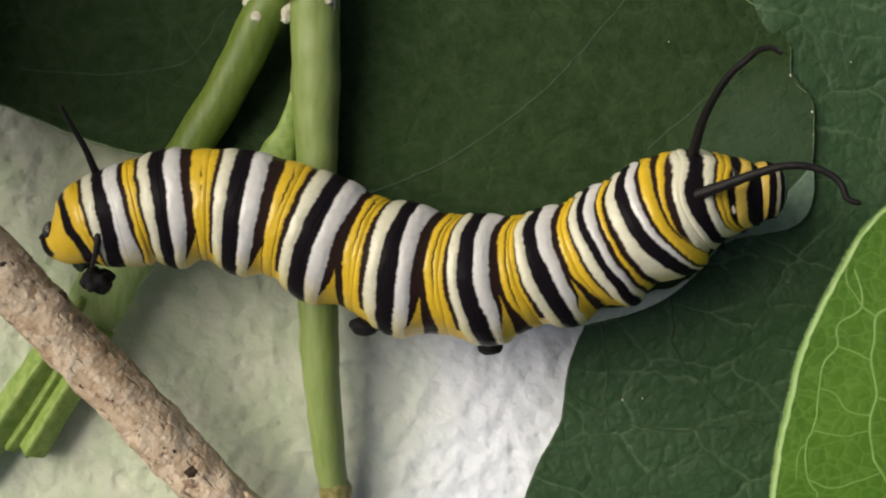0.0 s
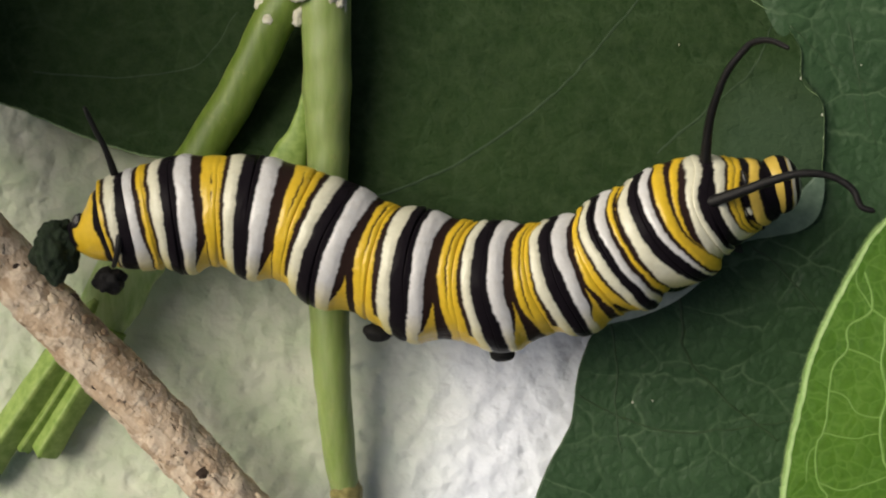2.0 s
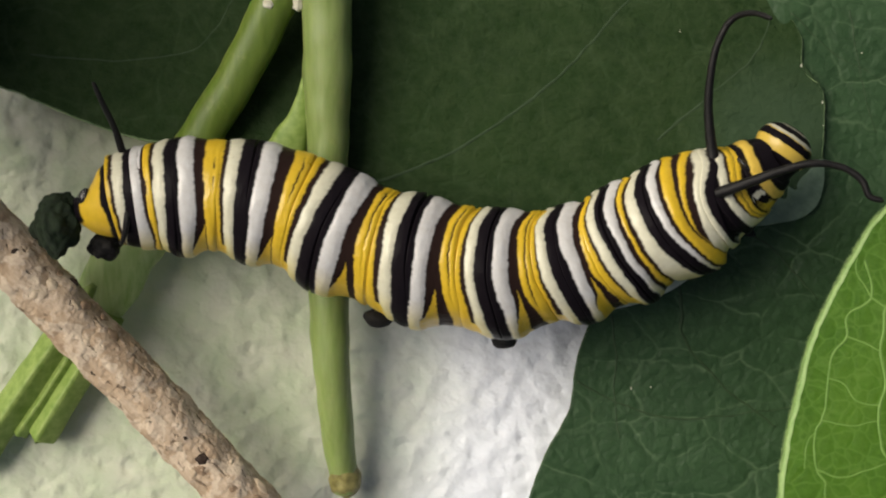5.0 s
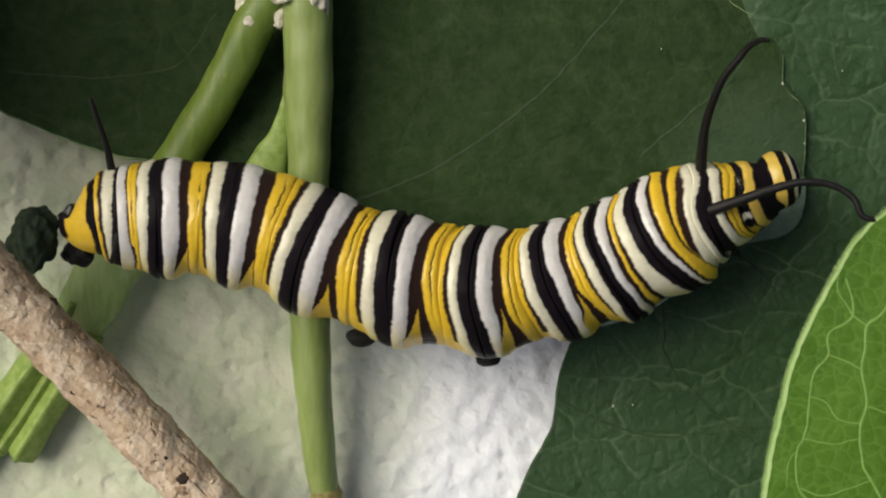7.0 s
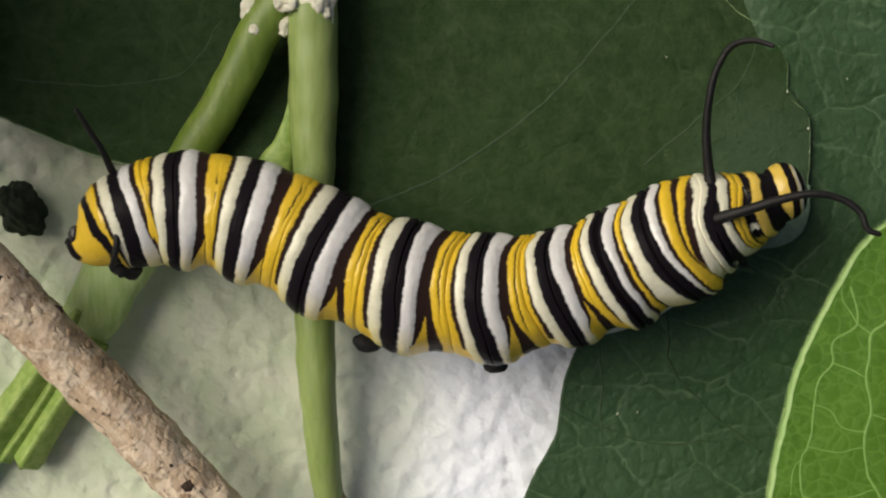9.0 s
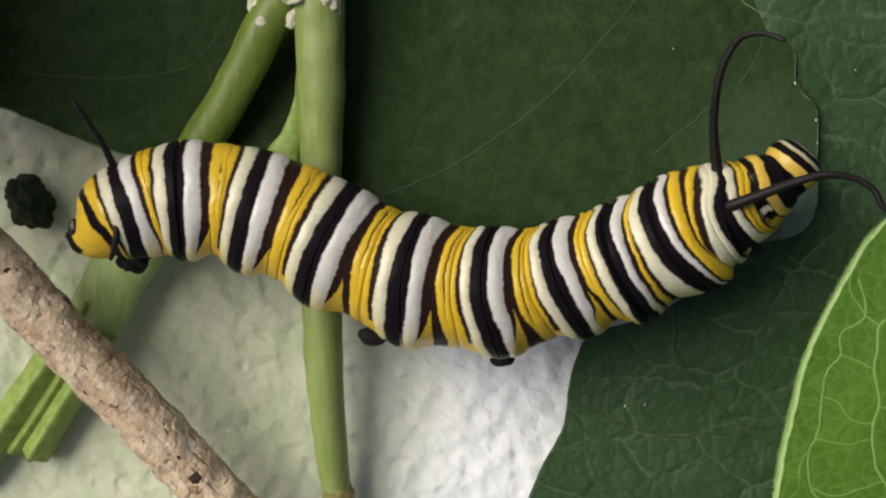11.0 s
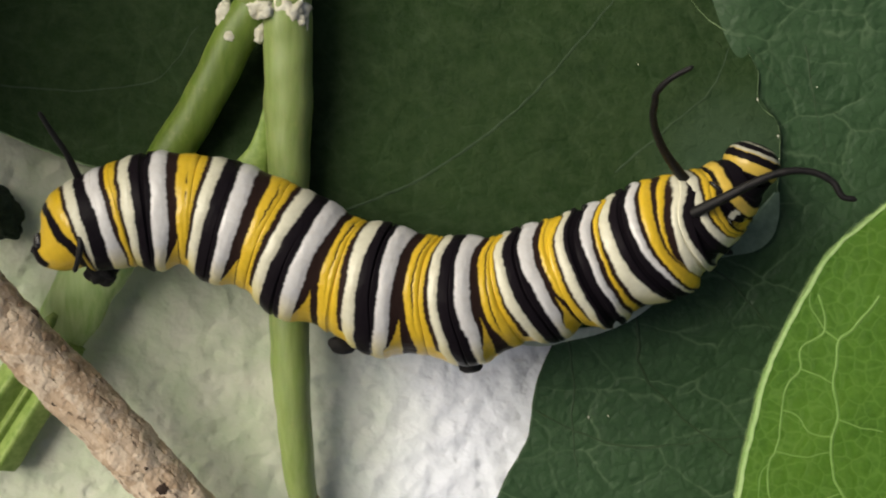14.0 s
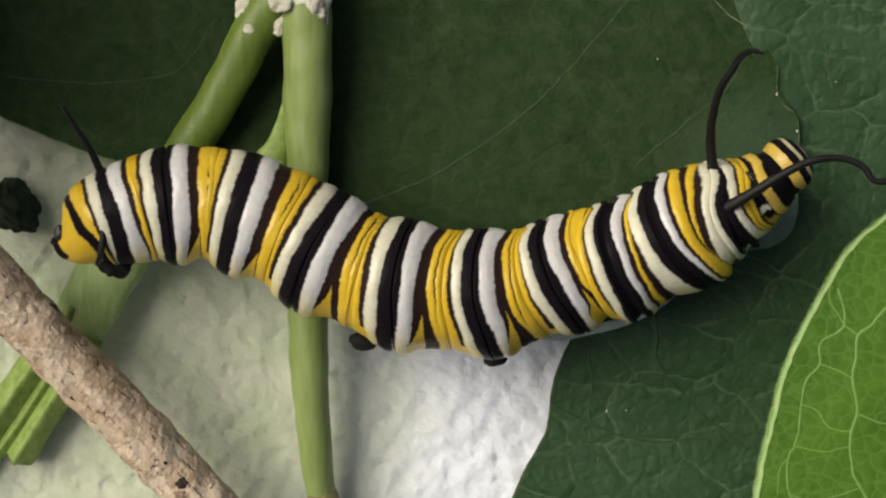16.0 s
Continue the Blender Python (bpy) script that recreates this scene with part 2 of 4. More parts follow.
def part(name, mesh, material, parent, label=""):
    """One mesh object under a thing or under a part. The mesh is in the world's millimetres already scaled to metres."""
    if isinstance(mesh, bmesh.types.BMesh):
        bm, mesh = mesh, bpy.data.meshes.new(name)
        bm.normal_update()
        bm.to_mesh(mesh)
        bm.free()
    for p in mesh.polygons:
        p.use_smooth = True
    if material:
        mesh.materials.append(material)
    ob = new(name, mesh)
    ob.parent = parent
    return tagged(ob, label)


def spline(points, n=12):
    """A smooth curve through points of any dimension, n steps from one to the next."""
    p = np.array(points, float)
    q = np.vstack([2 * p[0] - p[1], p, 2 * p[-1] - p[-2]])
    t = np.linspace(0, 1, n, endpoint=False)[:, None]
    out = []
    for i in range(len(p) - 1):
        a, b, c, d = q[i : i + 4]
        out.append(0.5 * (2 * b + (c - a) * t + (2 * a - 5 * b + 4 * c - d) * t**2 + (3 * b - a - 3 * c + d) * t**3))
    return np.vstack([*out, p[-1:]])


def lengths(p):
    return np.r_[0, np.cumsum(np.linalg.norm(np.diff(p[:, :3], axis=0), axis=1))]


def mesh_from(name, verts, faces):
    me = bpy.data.meshes.new(name)
    me.from_pydata([tuple(v) for v in verts], [], faces)
    me.validate()
    return me


def grid_faces(rows, cols, wrap=False, first=0):
    out = []
    for i in range(rows - 1):
        for j in range(cols if wrap else cols - 1):
            k = (j + 1) % cols
            out.append((first + i * cols + j, first + i * cols + k, first + (i + 1) * cols + k, first + (i + 1) * cols + j))
    return out


def tube(name, points, around=20, n=10, lumps=0.0, lump_size=1.0, flat=1.0, origin=(0, 0, 0), cap=True, seed=0.0, fine=0.0, ridge=0.0):
    """A round limb along points (x, y, z, radius), in millimetres, with closed ends."""
    p = spline(points, n)
    c, r = p[:, :3], np.maximum(p[:, 3], 0.02)
    d = np.gradient(c, axis=0)
    d /= np.linalg.norm(d, axis=1)[:, None]
    up = np.array((0, 0, 1.0))
    verts = []
    for i in range(len(c)):
        side = np.cross(up, d[i])
        side = side / (np.linalg.norm(side) + 1e-9) if np.linalg.norm(side) > 0.05 else np.array((1.0, 0, 0))
        top = np.cross(d[i], side)
        for j in range(around):
            a = 2 * math.pi * j / around
            way = (math.cos(a) * side + math.sin(a) * top * flat) * (1 - ridge + ridge * 1.2 / (abs(math.cos(a)) + abs(math.sin(a))))
            v = c[i] + way * r[i]
            if lumps:
                v = c[i] + way * r[i] * (1 + lumps * noise.noise(Vector(v * (1 / lump_size)) + Vector((seed, 0, 0))))
            if fine:
                w = Vector(v)
                v = v + way * r[i] * fine * (1.4 * abs(noise.noise(w * 2.6)) + noise.noise(w * 5.5) * 0.7)
            verts.append(v - np.array(origin))
    faces = grid_faces(len(c), around, True)
    if cap:
        for i, row in ((0, 0), (len(c) - 1, (len(c) - 1) * around)):
            verts.append(c[i] - np.array(origin))
            k = len(verts) - 1
            for j in range(around):
                a, b = row + j, row + (j + 1) % around
                faces.append((k, b, a) if i == 0 else (k, a, b))
    return mesh_from(name, np.array(verts) * MM, faces)


# ---- setting: table and towel ----
def slab(name, x0, x1, y0, y1, top, thick, nx, ny, material, relief=0.0, size=8.0):
    xs, ys = np.linspace(x0, x1, nx), np.linspace(y0, y1, ny)
    verts = [(x, y, top + relief * noise.noise(Vector((x / size, y / size, 3.1)))) for y in ys for x in xs]
    faces = grid_faces(ny, nx)
    k = len(verts)
    verts += [(x0, y0, top - thick), (x1, y0, top - thick), (x1, y1, top - thick), (x0, y1, top - thick)]
    faces.append((k + 3, k + 2, k + 1, k))
    me = mesh_from(name, np.array(verts) * MM, faces)
    for p in me.polygons:
        p.use_smooth = True
    me.materials.append(material)
    return new(name, me)


tagged(slab("ground", -450, 450, -300, 300, -1.2, 18, 6, 6, WOOD), "plain brown wooden surface under the paper towel", "table", kind="structure")
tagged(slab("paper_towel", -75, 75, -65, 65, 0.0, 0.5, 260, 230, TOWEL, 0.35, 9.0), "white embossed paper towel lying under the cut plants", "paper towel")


# ---- leaves ----
def settle(x, y, z, x0=-34, x1=36, y0=-25, y1=21):
    """Leaves droop to the towel where they leave the middle of the place."""
    far = max(x0 - x, x - x1, y0 - y, y - y1, 0.0)
    return max(z - 0.035 * far * far, 0.7)


def z_a(x, y):
    z = 2.6 + 0.10 * max(x, 0.0) + 0.015 * max(-x - 10, 0) - 0.06 * (y - 5) + 1.0 * math.exp(-(((y + 3) / 4) ** 2)) * min(max((x - 3) / 6, 0.0), 1.0) + 0.2 * noise.noise(Vector((x / 9, y / 9, 0.5)))
    # the unseen end beyond the twig curls up, added to shade the left side
    shade_curl = min(max((-x - 31.5) / 8, 0.0), 1.0)
    return settle(x, y, z, x0=-90) + 25 * shade_curl * shade_curl * (3 - 2 * shade_curl)


def z_c(x, y):
    z = 2.5 + 0.02 * (x - 10) + 1.3 * math.exp(-(((y + 2.5) / 4.5) ** 2)) + 0.2 * noise.noise(Vector((x / 7, y / 7, 5.5)))
    # it rises to meet the chewed leaf that lies on it
    rise = [min(max(v, 0.0), 1.0) for v in ((x - 16) / 6, (y + 2) / 5)]
    return settle(x, y, z + 1.5 * math.prod(v * v * (3 - 2 * v) for v in rise), y0=-22)


def z_d(x, y):
    z = 8.6 + 0.10 * (x - 22) - 0.05 * (y + 8) + 0.2 * noise.noise(Vector((x / 6, y / 6, 9.5)))
    return settle(x, y, z, x1=38, y0=-24, y1=14)


def leaf_blade(name, edge, far0, far1, height, thick, across, n=14, ragged=0.06, power=1.6, rolled=0.10):
    """A blade between its edge, a curve of (x, y), and a far side out of view. Returns the mesh of the blade and that of its rim."""
    e = spline(edge, n)
    s = lengths(np.c_[e, np.zeros(len(e))])
    e = np.array([np.interp(np.linspace(0, s[-1], int(s[-1] / 0.22)), s, e[:, i]) for i in (0, 1)]).T
    for i, (x, y) in enumerate(e):
        w = Vector((x * 0.9, y * 0.9, 2.0))
        e[i] += ragged * np.array((noise.noise(w) + 0.6 * noise.noise(w * 3.1), noise.noise(w + Vector((7, 3, 1))) + 0.6 * noise.noise(w * 2.7)))
    rows, top, low = len(e), [], []
    for i in range(rows):
        f = i / (rows - 1)
        far = (far0[0] + (far1[0] - far0[0]) * f, far0[1] + (far1[1] - far0[1]) * f)
        for j in range(across):
            g = (j / (across - 1)) ** power
            x, y = e[i][0] + (far[0] - e[i][0]) * g, e[i][1] + (far[1] - e[i][1]) * g
            z = height(x, y)
            top.append((x, y, z))
            low.append((x, y, z - thick))
    faces = grid_faces(rows, across)
    k = len(top)
    faces += [tuple(reversed(f)) for f in grid_faces(rows, across, first=k)]
    rim_v, rim_f = [], []
    for i in range(rows):
        a, b = Vector(top[i * across]), Vector(top[i * across + 1])
        inward = (b - a).normalized()
        t = thick * 0.75
        for u, w in ((rolled, 0.035), (0.4 * rolled - 0.02, 0.02 + 0.12 * rolled), (-0.05, -0.05), (-0.07, -t * 0.6), (0.06, -t * 1.3)):
            p = a + inward * u
            rim_v.append((p.x, p.y, p.z + w))
    rim_f = grid_faces(rows, 5)
    return mesh_from(name, np.array(top + low) * MM, faces), mesh_from("rim", np.array(rim_v) * MM, rim_f)


def vein(points, height, r0, r1, parent, material):
    pts = spline(points, 10)
    rows = []
    for i, (x, y) in enumerate(pts):
        f = i / (len(pts) - 1)
        x, y = x + 0.12 * noise.noise(Vector((x, y, 1.5))), y + 0.12 * noise.noise(Vector((x, y, 8.5)))
        r = r0 + (r1 - r0) * f
        rows.append((x, y, height(x, y) - 0.2 * r, r * (1 + 0.25 * noise.noise(Vector((x, y, 3.0))))))
    return part("vein", tube("vein", rows, 8, 2, 0.2, 0.5, 0.5), material, parent)


def margin(edge, height, s0, s1, width):
    """A strip along a stretch of an edge where the green layer has been grazed off."""
    e = spline(edge, 14)
    s = lengths(np.c_[e, np.zeros(len(e))])
    at = np.linspace(s0, s1, int((s1 - s0) / 0.2))
    e = np.array([np.interp(at, s, e[:, i]) for i in (0, 1)]).T
    d = np.gradient(e, axis=0)
    d /= np.linalg.norm(d, axis=1)[:, None]
    verts = []
    for i, (p, t) in enumerate(zip(e, d)):
        w = width * (1 + 0.5 * noise.noise(Vector((*p, 4.0)) * 0.6)) * min(1.0, 0.15 + i / 12, 0.15 + (len(e) - 1 - i) / 12)
        for j in range(7):
            x, y = p + np.array((-t[1], t[0])) * (w * j / 6 - 0.06)
            verts.append((x, y, height(x, y) + (0.05 if j < 6 else -0.05)))
    return mesh_from("grazed_margin", np.array(verts) * MM, [tuple(reversed(f)) for f in grid_faces(len(e), 7)])


def leaf(name, label, edge, far0, far1, height, thick, across, material, rim_material, veins, vein_material, ragged=0.06, rolled=0.10, vein_scale=1.0):
    ob = thing(name, label, "leaf")
    blade, rim = leaf_blade("blade", edge, far0, far1, height, thick, across, ragged=ragged, rolled=rolled)
    part("blade", blade, material, ob)
    part("rim", rim, rim_material, ob, "pale thin rim of the leaf")
    for r0, r1, *points in veins:
        vein(points, height, r0 * vein_scale, r1 * vein_scale, ob, vein_material)
    return ob


EDGE_A = [(-50, -2.0), (-43, 4.0), (-36.5, 9.4), (-33, 10.4), (-29.2, 9.5), (-24.4, 7.5), (-20.8, 6.4), (-17.9, 5.9), (-15, 4.4), (-10, 1.2), (-3, -2.4), (4, -4.2),
          (8.0, -5.0), (10.2, -4.6), (12.2, -4.1), (14.2, -3.2), (15.9, -1.9), (18.2, 0.4), (20.35, 1.0), (22.2, 1.35), (23.4, 2.2), (23.9, 3.6), (23.95, 5.2),
          (24.0, 6.8), (24.1, 8.4), (23.9, 9.8), (22.8, 11.0), (22.5, 13.4), (21.2, 15.3), (19.0, 17.0), (17, 20)]
broad = leaf("broad_leaf", "broad smooth dark green leaf with a chewed pale edge", EDGE_A, (-58, 40), (10, 40), z_a, 0.28, 110, LEAF_A, RIM,
     [(0.12, 0.07, (-5.2, 3.6), (-1, 5.2), (3.5, 7.9), (6.6, 10.4), (9, 12.9), (11.5, 15.8), (14, 19)),
      (0.10, 0.06, (13.4, 6.4), (16.5, 9.2), (19.6, 12), (20.8, 14.8)),
      (0.08, 0.05, (-28, 12), (-22, 11.6), (-17, 12.6), (-14.5, 16))], VEIN_A, 0.09)
edge_s = lengths(np.c_[spline(EDGE_A, 14), np.zeros(len(spline(EDGE_A, 14)))])
part("grazed_margin", margin(EDGE_A, z_a, float(edge_s[14 * 17]), float(edge_s[14 * 22]), 2.2), GRAZED, broad, "pale grazed margin")
part("grazed_margin", margin(EDGE_A, z_a, float(edge_s[14 * 11]), float(edge_s[14 * 16]) - 0.1, 0.75), TORN, broad, "pale torn margin of the leaf")
EDGE_C = [(17, 34), (16.5, 22), (15, 12), (13, 5), (10.6, -1.5), (9.6, -4.4), (9.0, -6.0), (8.5, -7.4), (8.15, -9.2), (8.0, -11), (7.4, -12.4), (6.5, -14),
          (5.6, -16.2), (4.6, -20), (3.5, -27), (3, -34)]
quilted = leaf("quilted_leaf", "dark green quilted leaf with raised veins under the chewed leaf", EDGE_C, (50, 34), (50, -36), z_c, 0.3, 120, LEAF_C, LEAF_C,
     [(0.15, 0.07, (14.6, -1.5), (15.0, -4.6), (15.3, -6.6), (16.8, -8.6), (19, -10.6), (21.5, -12.5)),
      (0.09, 0.05, (10.4, -4.8), (10.8, -7.5), (10.8, -10.6), (11.2, -13.4)),
      (0.09, 0.05, (8.4, -9.6), (11, -11.0), (15, -12.0), (19.5, -11.6), (22.5, -11.2)),
      (0.09, 0.05, (18.6, 1.0), (21.5, -1.2), (24, -4)),
      (0.06, 0.03, (22, 14.8), (25, 12), (28, 10.5)), (0.06, 0.03, (25.8, 15), (26.5, 11), (27.5, 7))], VEIN)
EDGE_D = [(36, 12), (31.5, 6), (27.3, 2.2), (25.9, 0.55), (24.6, -1.75), (23.2, -4.5), (22.2, -7.0), (21.7, -9.1), (21.15, -11.2), (20.75, -13.3), (20.5, -15.4), (20.4, -20), (21, -30)]
lime = leaf("lime_leaf", "fresh lime green leaf with pale net veins and downy edge", EDGE_D, (62, 14), (62, -32), z_d, 0.3, 90, LEAF_D, RIM_D,
     [(0.17, 0.15, (29.5, -1.3), (28.0, -3.4), (27.1, -4.2), (26.8, -5.9), (26.6, -6.9), (26.9, -9.2), (26.5, -10.7), (26.8, -13.2), (27.8, -14.9), (28.3, -16.8)),
      (0.13, 0.10, (25.8, -1.3), (26.1, -3.6), (24.7, -4.8), (24.6, -6.1), (23.8, -7.1), (23.5, -8.8), (23.1, -11.2), (22.6, -12.0), (22.7, -14.3), (23.2, -15.3), (23.0, -17.6)),
      (0.12, 0.12, (26.1, -3.6), (27.1, -4.2)), (0.09, 0.09, (24.6, -6.1), (25.5, -6.4), (26.5, -6.9)), (0.09, 0.07, (23.5, -8.7), (24.5, -9.1), (25.2, -10.1), (26.5, -10.3)),
      (0.09, 0.07, (26.9, -9.2), (28.1, -9.6), (29.7, -9.9)), (0.08, 0.05, (23.1, -11.3), (24.7, -11.6), (26.5, -11.3)), (0.09, 0.07, (22.7, -14.3), (24.3, -14.8), (27.0, -13.9)),
      (0.08, 0.05, (26.1, -3.6), (25.2, -2.1), (25.3, -0.9)), (0.07, 0.05, (22.6, -12.0), (22.1, -12.6), (21.9, -14.3))], VEIN_D, 0.08, 0.24, 0.72)


def sap_bead(x, y, height, r, parent):
    """A dried drop of milky sap."""
    bm = bmesh.new()
    bmesh.ops.create_icosphere(bm, subdivisions=2, radius=r)
    for v in bm.verts:
        v.co *= 1 + 0.5 * noise.noise(v.co * 9 + Vector((x, y, 0)))
        v.co = (Vector((v.co.x, v.co.y * 1.5, v.co.z * 0.7)) + Vector((x, y, height(x, y) + 0.3 * r))) * MM
    part("sap_bead", bm, LATEX, parent, "dried drop of white sap")


for x, y, r in ((22.6, 11.3, 0.06), (23.95, 8.9, 0.06), (24.0, 7.4, 0.04), (14.8, 13.6, 0.04)):
    sap_bead(x, y, z_a, r, broad)
for x, y, r in ((11.9, -10.0, 0.06), (13.2, -9.9, 0.045), (26.6, 12.2, 0.04)):
    sap_bead(x, y, z_c, r, quilted)


def down(edge, height, count, parent):
    """Short hairs on the edge of a leaf."""
    rnd = random.Random(5)
    e = spline(edge, 30)
    d = np.gradient(e, axis=0)
    verts, faces = [], []
    for _ in range(count):
        f = rnd.random() * (len(e) - 2)
        i = int(f)
        p = e[i] + (e[i + 1] - e[i]) * (f - i)
        t = d[i] / np.linalg.norm(d[i])
        out = np.array((t[1], -t[0]))
        h = 0.10 + 0.22 * rnd.random()
        z = height(*p) + 0.02 - 0.15 * rnd.random()
        tip = p + out * h + t * h * rnd.uniform(-0.6, 0.6)
        k = len(verts)
        verts += [(*(p - t * 0.02 - out * 0.08), z), (*(p + t * 0.02 - out * 0.08), z), (*(p - out * 0.08), z + 0.04), (*tip, z + rnd.uniform(-0.08, 0.1))]
        faces += [(k, k + 1, k + 3), (k + 1, k + 2, k + 3), (k + 2, k, k + 3)]
    return tagged(part("down", mesh_from("down", np.array(verts) * MM, faces), RIM_D, parent), "fine pale hairs on the leaf edge", kind="stuff")


down(EDGE_D, z_d, 3000, lime)


# ---- cut stems and twig ----
def stems():
    ob = thing("milkweed_stem", "forked pale green plant stem lying across the leaves", "plant stem")
    part("main_stem", tube("main_stem", [(-8.6, 24, 5.3, 1.5), (-8.40, 17, 5.1, 1.64), (-8.30, 14.3, 5.0, 1.64), (-8.22, 10.5, 4.7, 1.60), (-8.22, 7, 4.4, 1.42), (-8.2, 0, 4.1, 1.30), (-8.1, -5.9, 3.9, 1.28),
         (-7.88, -9.6, 3.6, 1.20), (-7.55, -13.2, 3.1, 1.05), (-7.25, -15.8, 2.4, 0.96), (-7.1, -16.9, 2.1, 0.9), (-7.08, -17.1, 2.05, 0.3)], 26, 12, 0.09, 1.8), STEM, ob)
    part("cut_end", tube("cut_end", [(-7.2, -15.4, 2.55, 0.9), (-7.15, -16.0, 2.4, 1.04), (-7.1, -16.8, 2.15, 0.97), (-7.08, -17.15, 2.05, 0.6), (-7.08, -17.2, 2.05, 0.2)], 20, 8, 0.2, 0.6), TAN, ob, "browned cut end")
    part("side_stem", tube("side_stem", [(-9.6, 18.2, 5.0, 1.3), (-10.4, 16.9, 5.0, 1.5), (-12.0, 14.45, 4.8, 1.42), (-13.92, 10.78, 4.3, 1.38), (-16.2, 7.15, 3.7, 1.40), (-18.0, 4.3, 3.3, 1.5), (-19.6, 1.9, 2.9, 1.3)], 24, 10, 0.08, 2.0, 0.8), STEM_2, ob, "darker green side stem")
    part("leaf_base", tube("leaf_base", [(-9.75, 10.4, 4.6, 0.15), (-9.9, 9.2, 4.5, 0.35), (-10.2, 7.7, 4.4, 0.7), (-10.7, 6.4, 4.2, 1.1), (-11.2, 5.0, 3.9, 1.4), (-11.8, 3.2, 3.6, 1.0)], 16, 8, 0.08, 1.2, 0.45), PALE, ob, "webbed base of a torn leaf")
    part("sheath", tube("sheath", [(-18.2, 3.8, 3.0, 1.5), (-20.0, 1.2, 2.8, 1.9), (-21.6, -1.0, 2.5, 2.1), (-23.0, -3.6, 2.2, 1.9), (-24.4, -6.2, 1.9, 1.4), (-25.0, -7.0, 1.8, 0.6)], 18, 8, 0.10, 1.5, 0.5), SHEATH, ob, "pale translucent leaf sheath")
    for r, points in ((1.0, ((-23.6, -3.2), (-26.2, -7.0), (-28.9, -10.8), (-31.9, -15.0))), (0.55, ((-23.6, -4.6), (-25.4, -7.9), (-27.3, -10.9), (-28.9, -13.1))), (0.9, ((-22.6, -5.2), (-24.4, -8.4), (-26.2, -11.2), (-27.5, -13.3)))):
        me = tube("shoot", [(x, y, 2.3 - 0.3 * i, r * (0.8 if i == 0 else 1)) for i, (x, y) in enumerate(points)] + [(points[-1][0] - 0.10, points[-1][1] - 0.16, 1.35, r * 0.75), (points[-1][0] - 0.12, points[-1][1] - 0.2, 1.3, r * 0.3)],
                  24, 8, 0.08, 1.6, 1.0, seed=r, ridge=0.9)
        part("shoot", me, PALE, ob, "young cut shoot")
    part("node", tube("node", [(-10.2, 16.2, 5.0, 0.8), (-10.0, 17.4, 5.0, 1.9), (-9.8, 19.2, 5.0, 2.4), (-9.6, 22, 5.0, 2.0), (-9.5, 24, 4.6, 1.4)], 22, 8, 0.12, 1.3), STEM, ob, "swollen joint of the stems")
    for x, y, z, r, sx, sy, q in ((-8.05, 16.5, 6.1, 0.85, 1.0, 1.15, 1), (-7.3, 15.4, 5.9, 0.4, 0.7, 1.5, 2), (-10.05, 15.3, 5.5, 0.5, 0.8, 1.2, 3), (-9.9, 16.6, 6.4, 0.6, 1.2, 0.8, 4), (-12.4, 16.4, 5.2, 0.5, 0.8, 1.5, 5), (-11.9, 14.9, 5.9, 0.25, 1.2, 1.0, 6)):
        bm = bmesh.new()
        bmesh.ops.create_icosphere(bm, subdivisions=4, radius=r * 1.25)
        for v in bm.verts:
            v.co *= 1 + 0.45 * noise.noise(v.co * 2.0 + Vector((q * 5, 0, 0))) + 0.25 * noise.noise(v.co * 5.5 + Vector((0, q * 5, 0)))
            v.co = (Vector((v.co.x * sx, v.co.y * sy, v.co.z * 0.65)) + Vector((x, y, z))) * MM
        part("latex_crust", bm, LATEX, ob, "dried whitish sap")


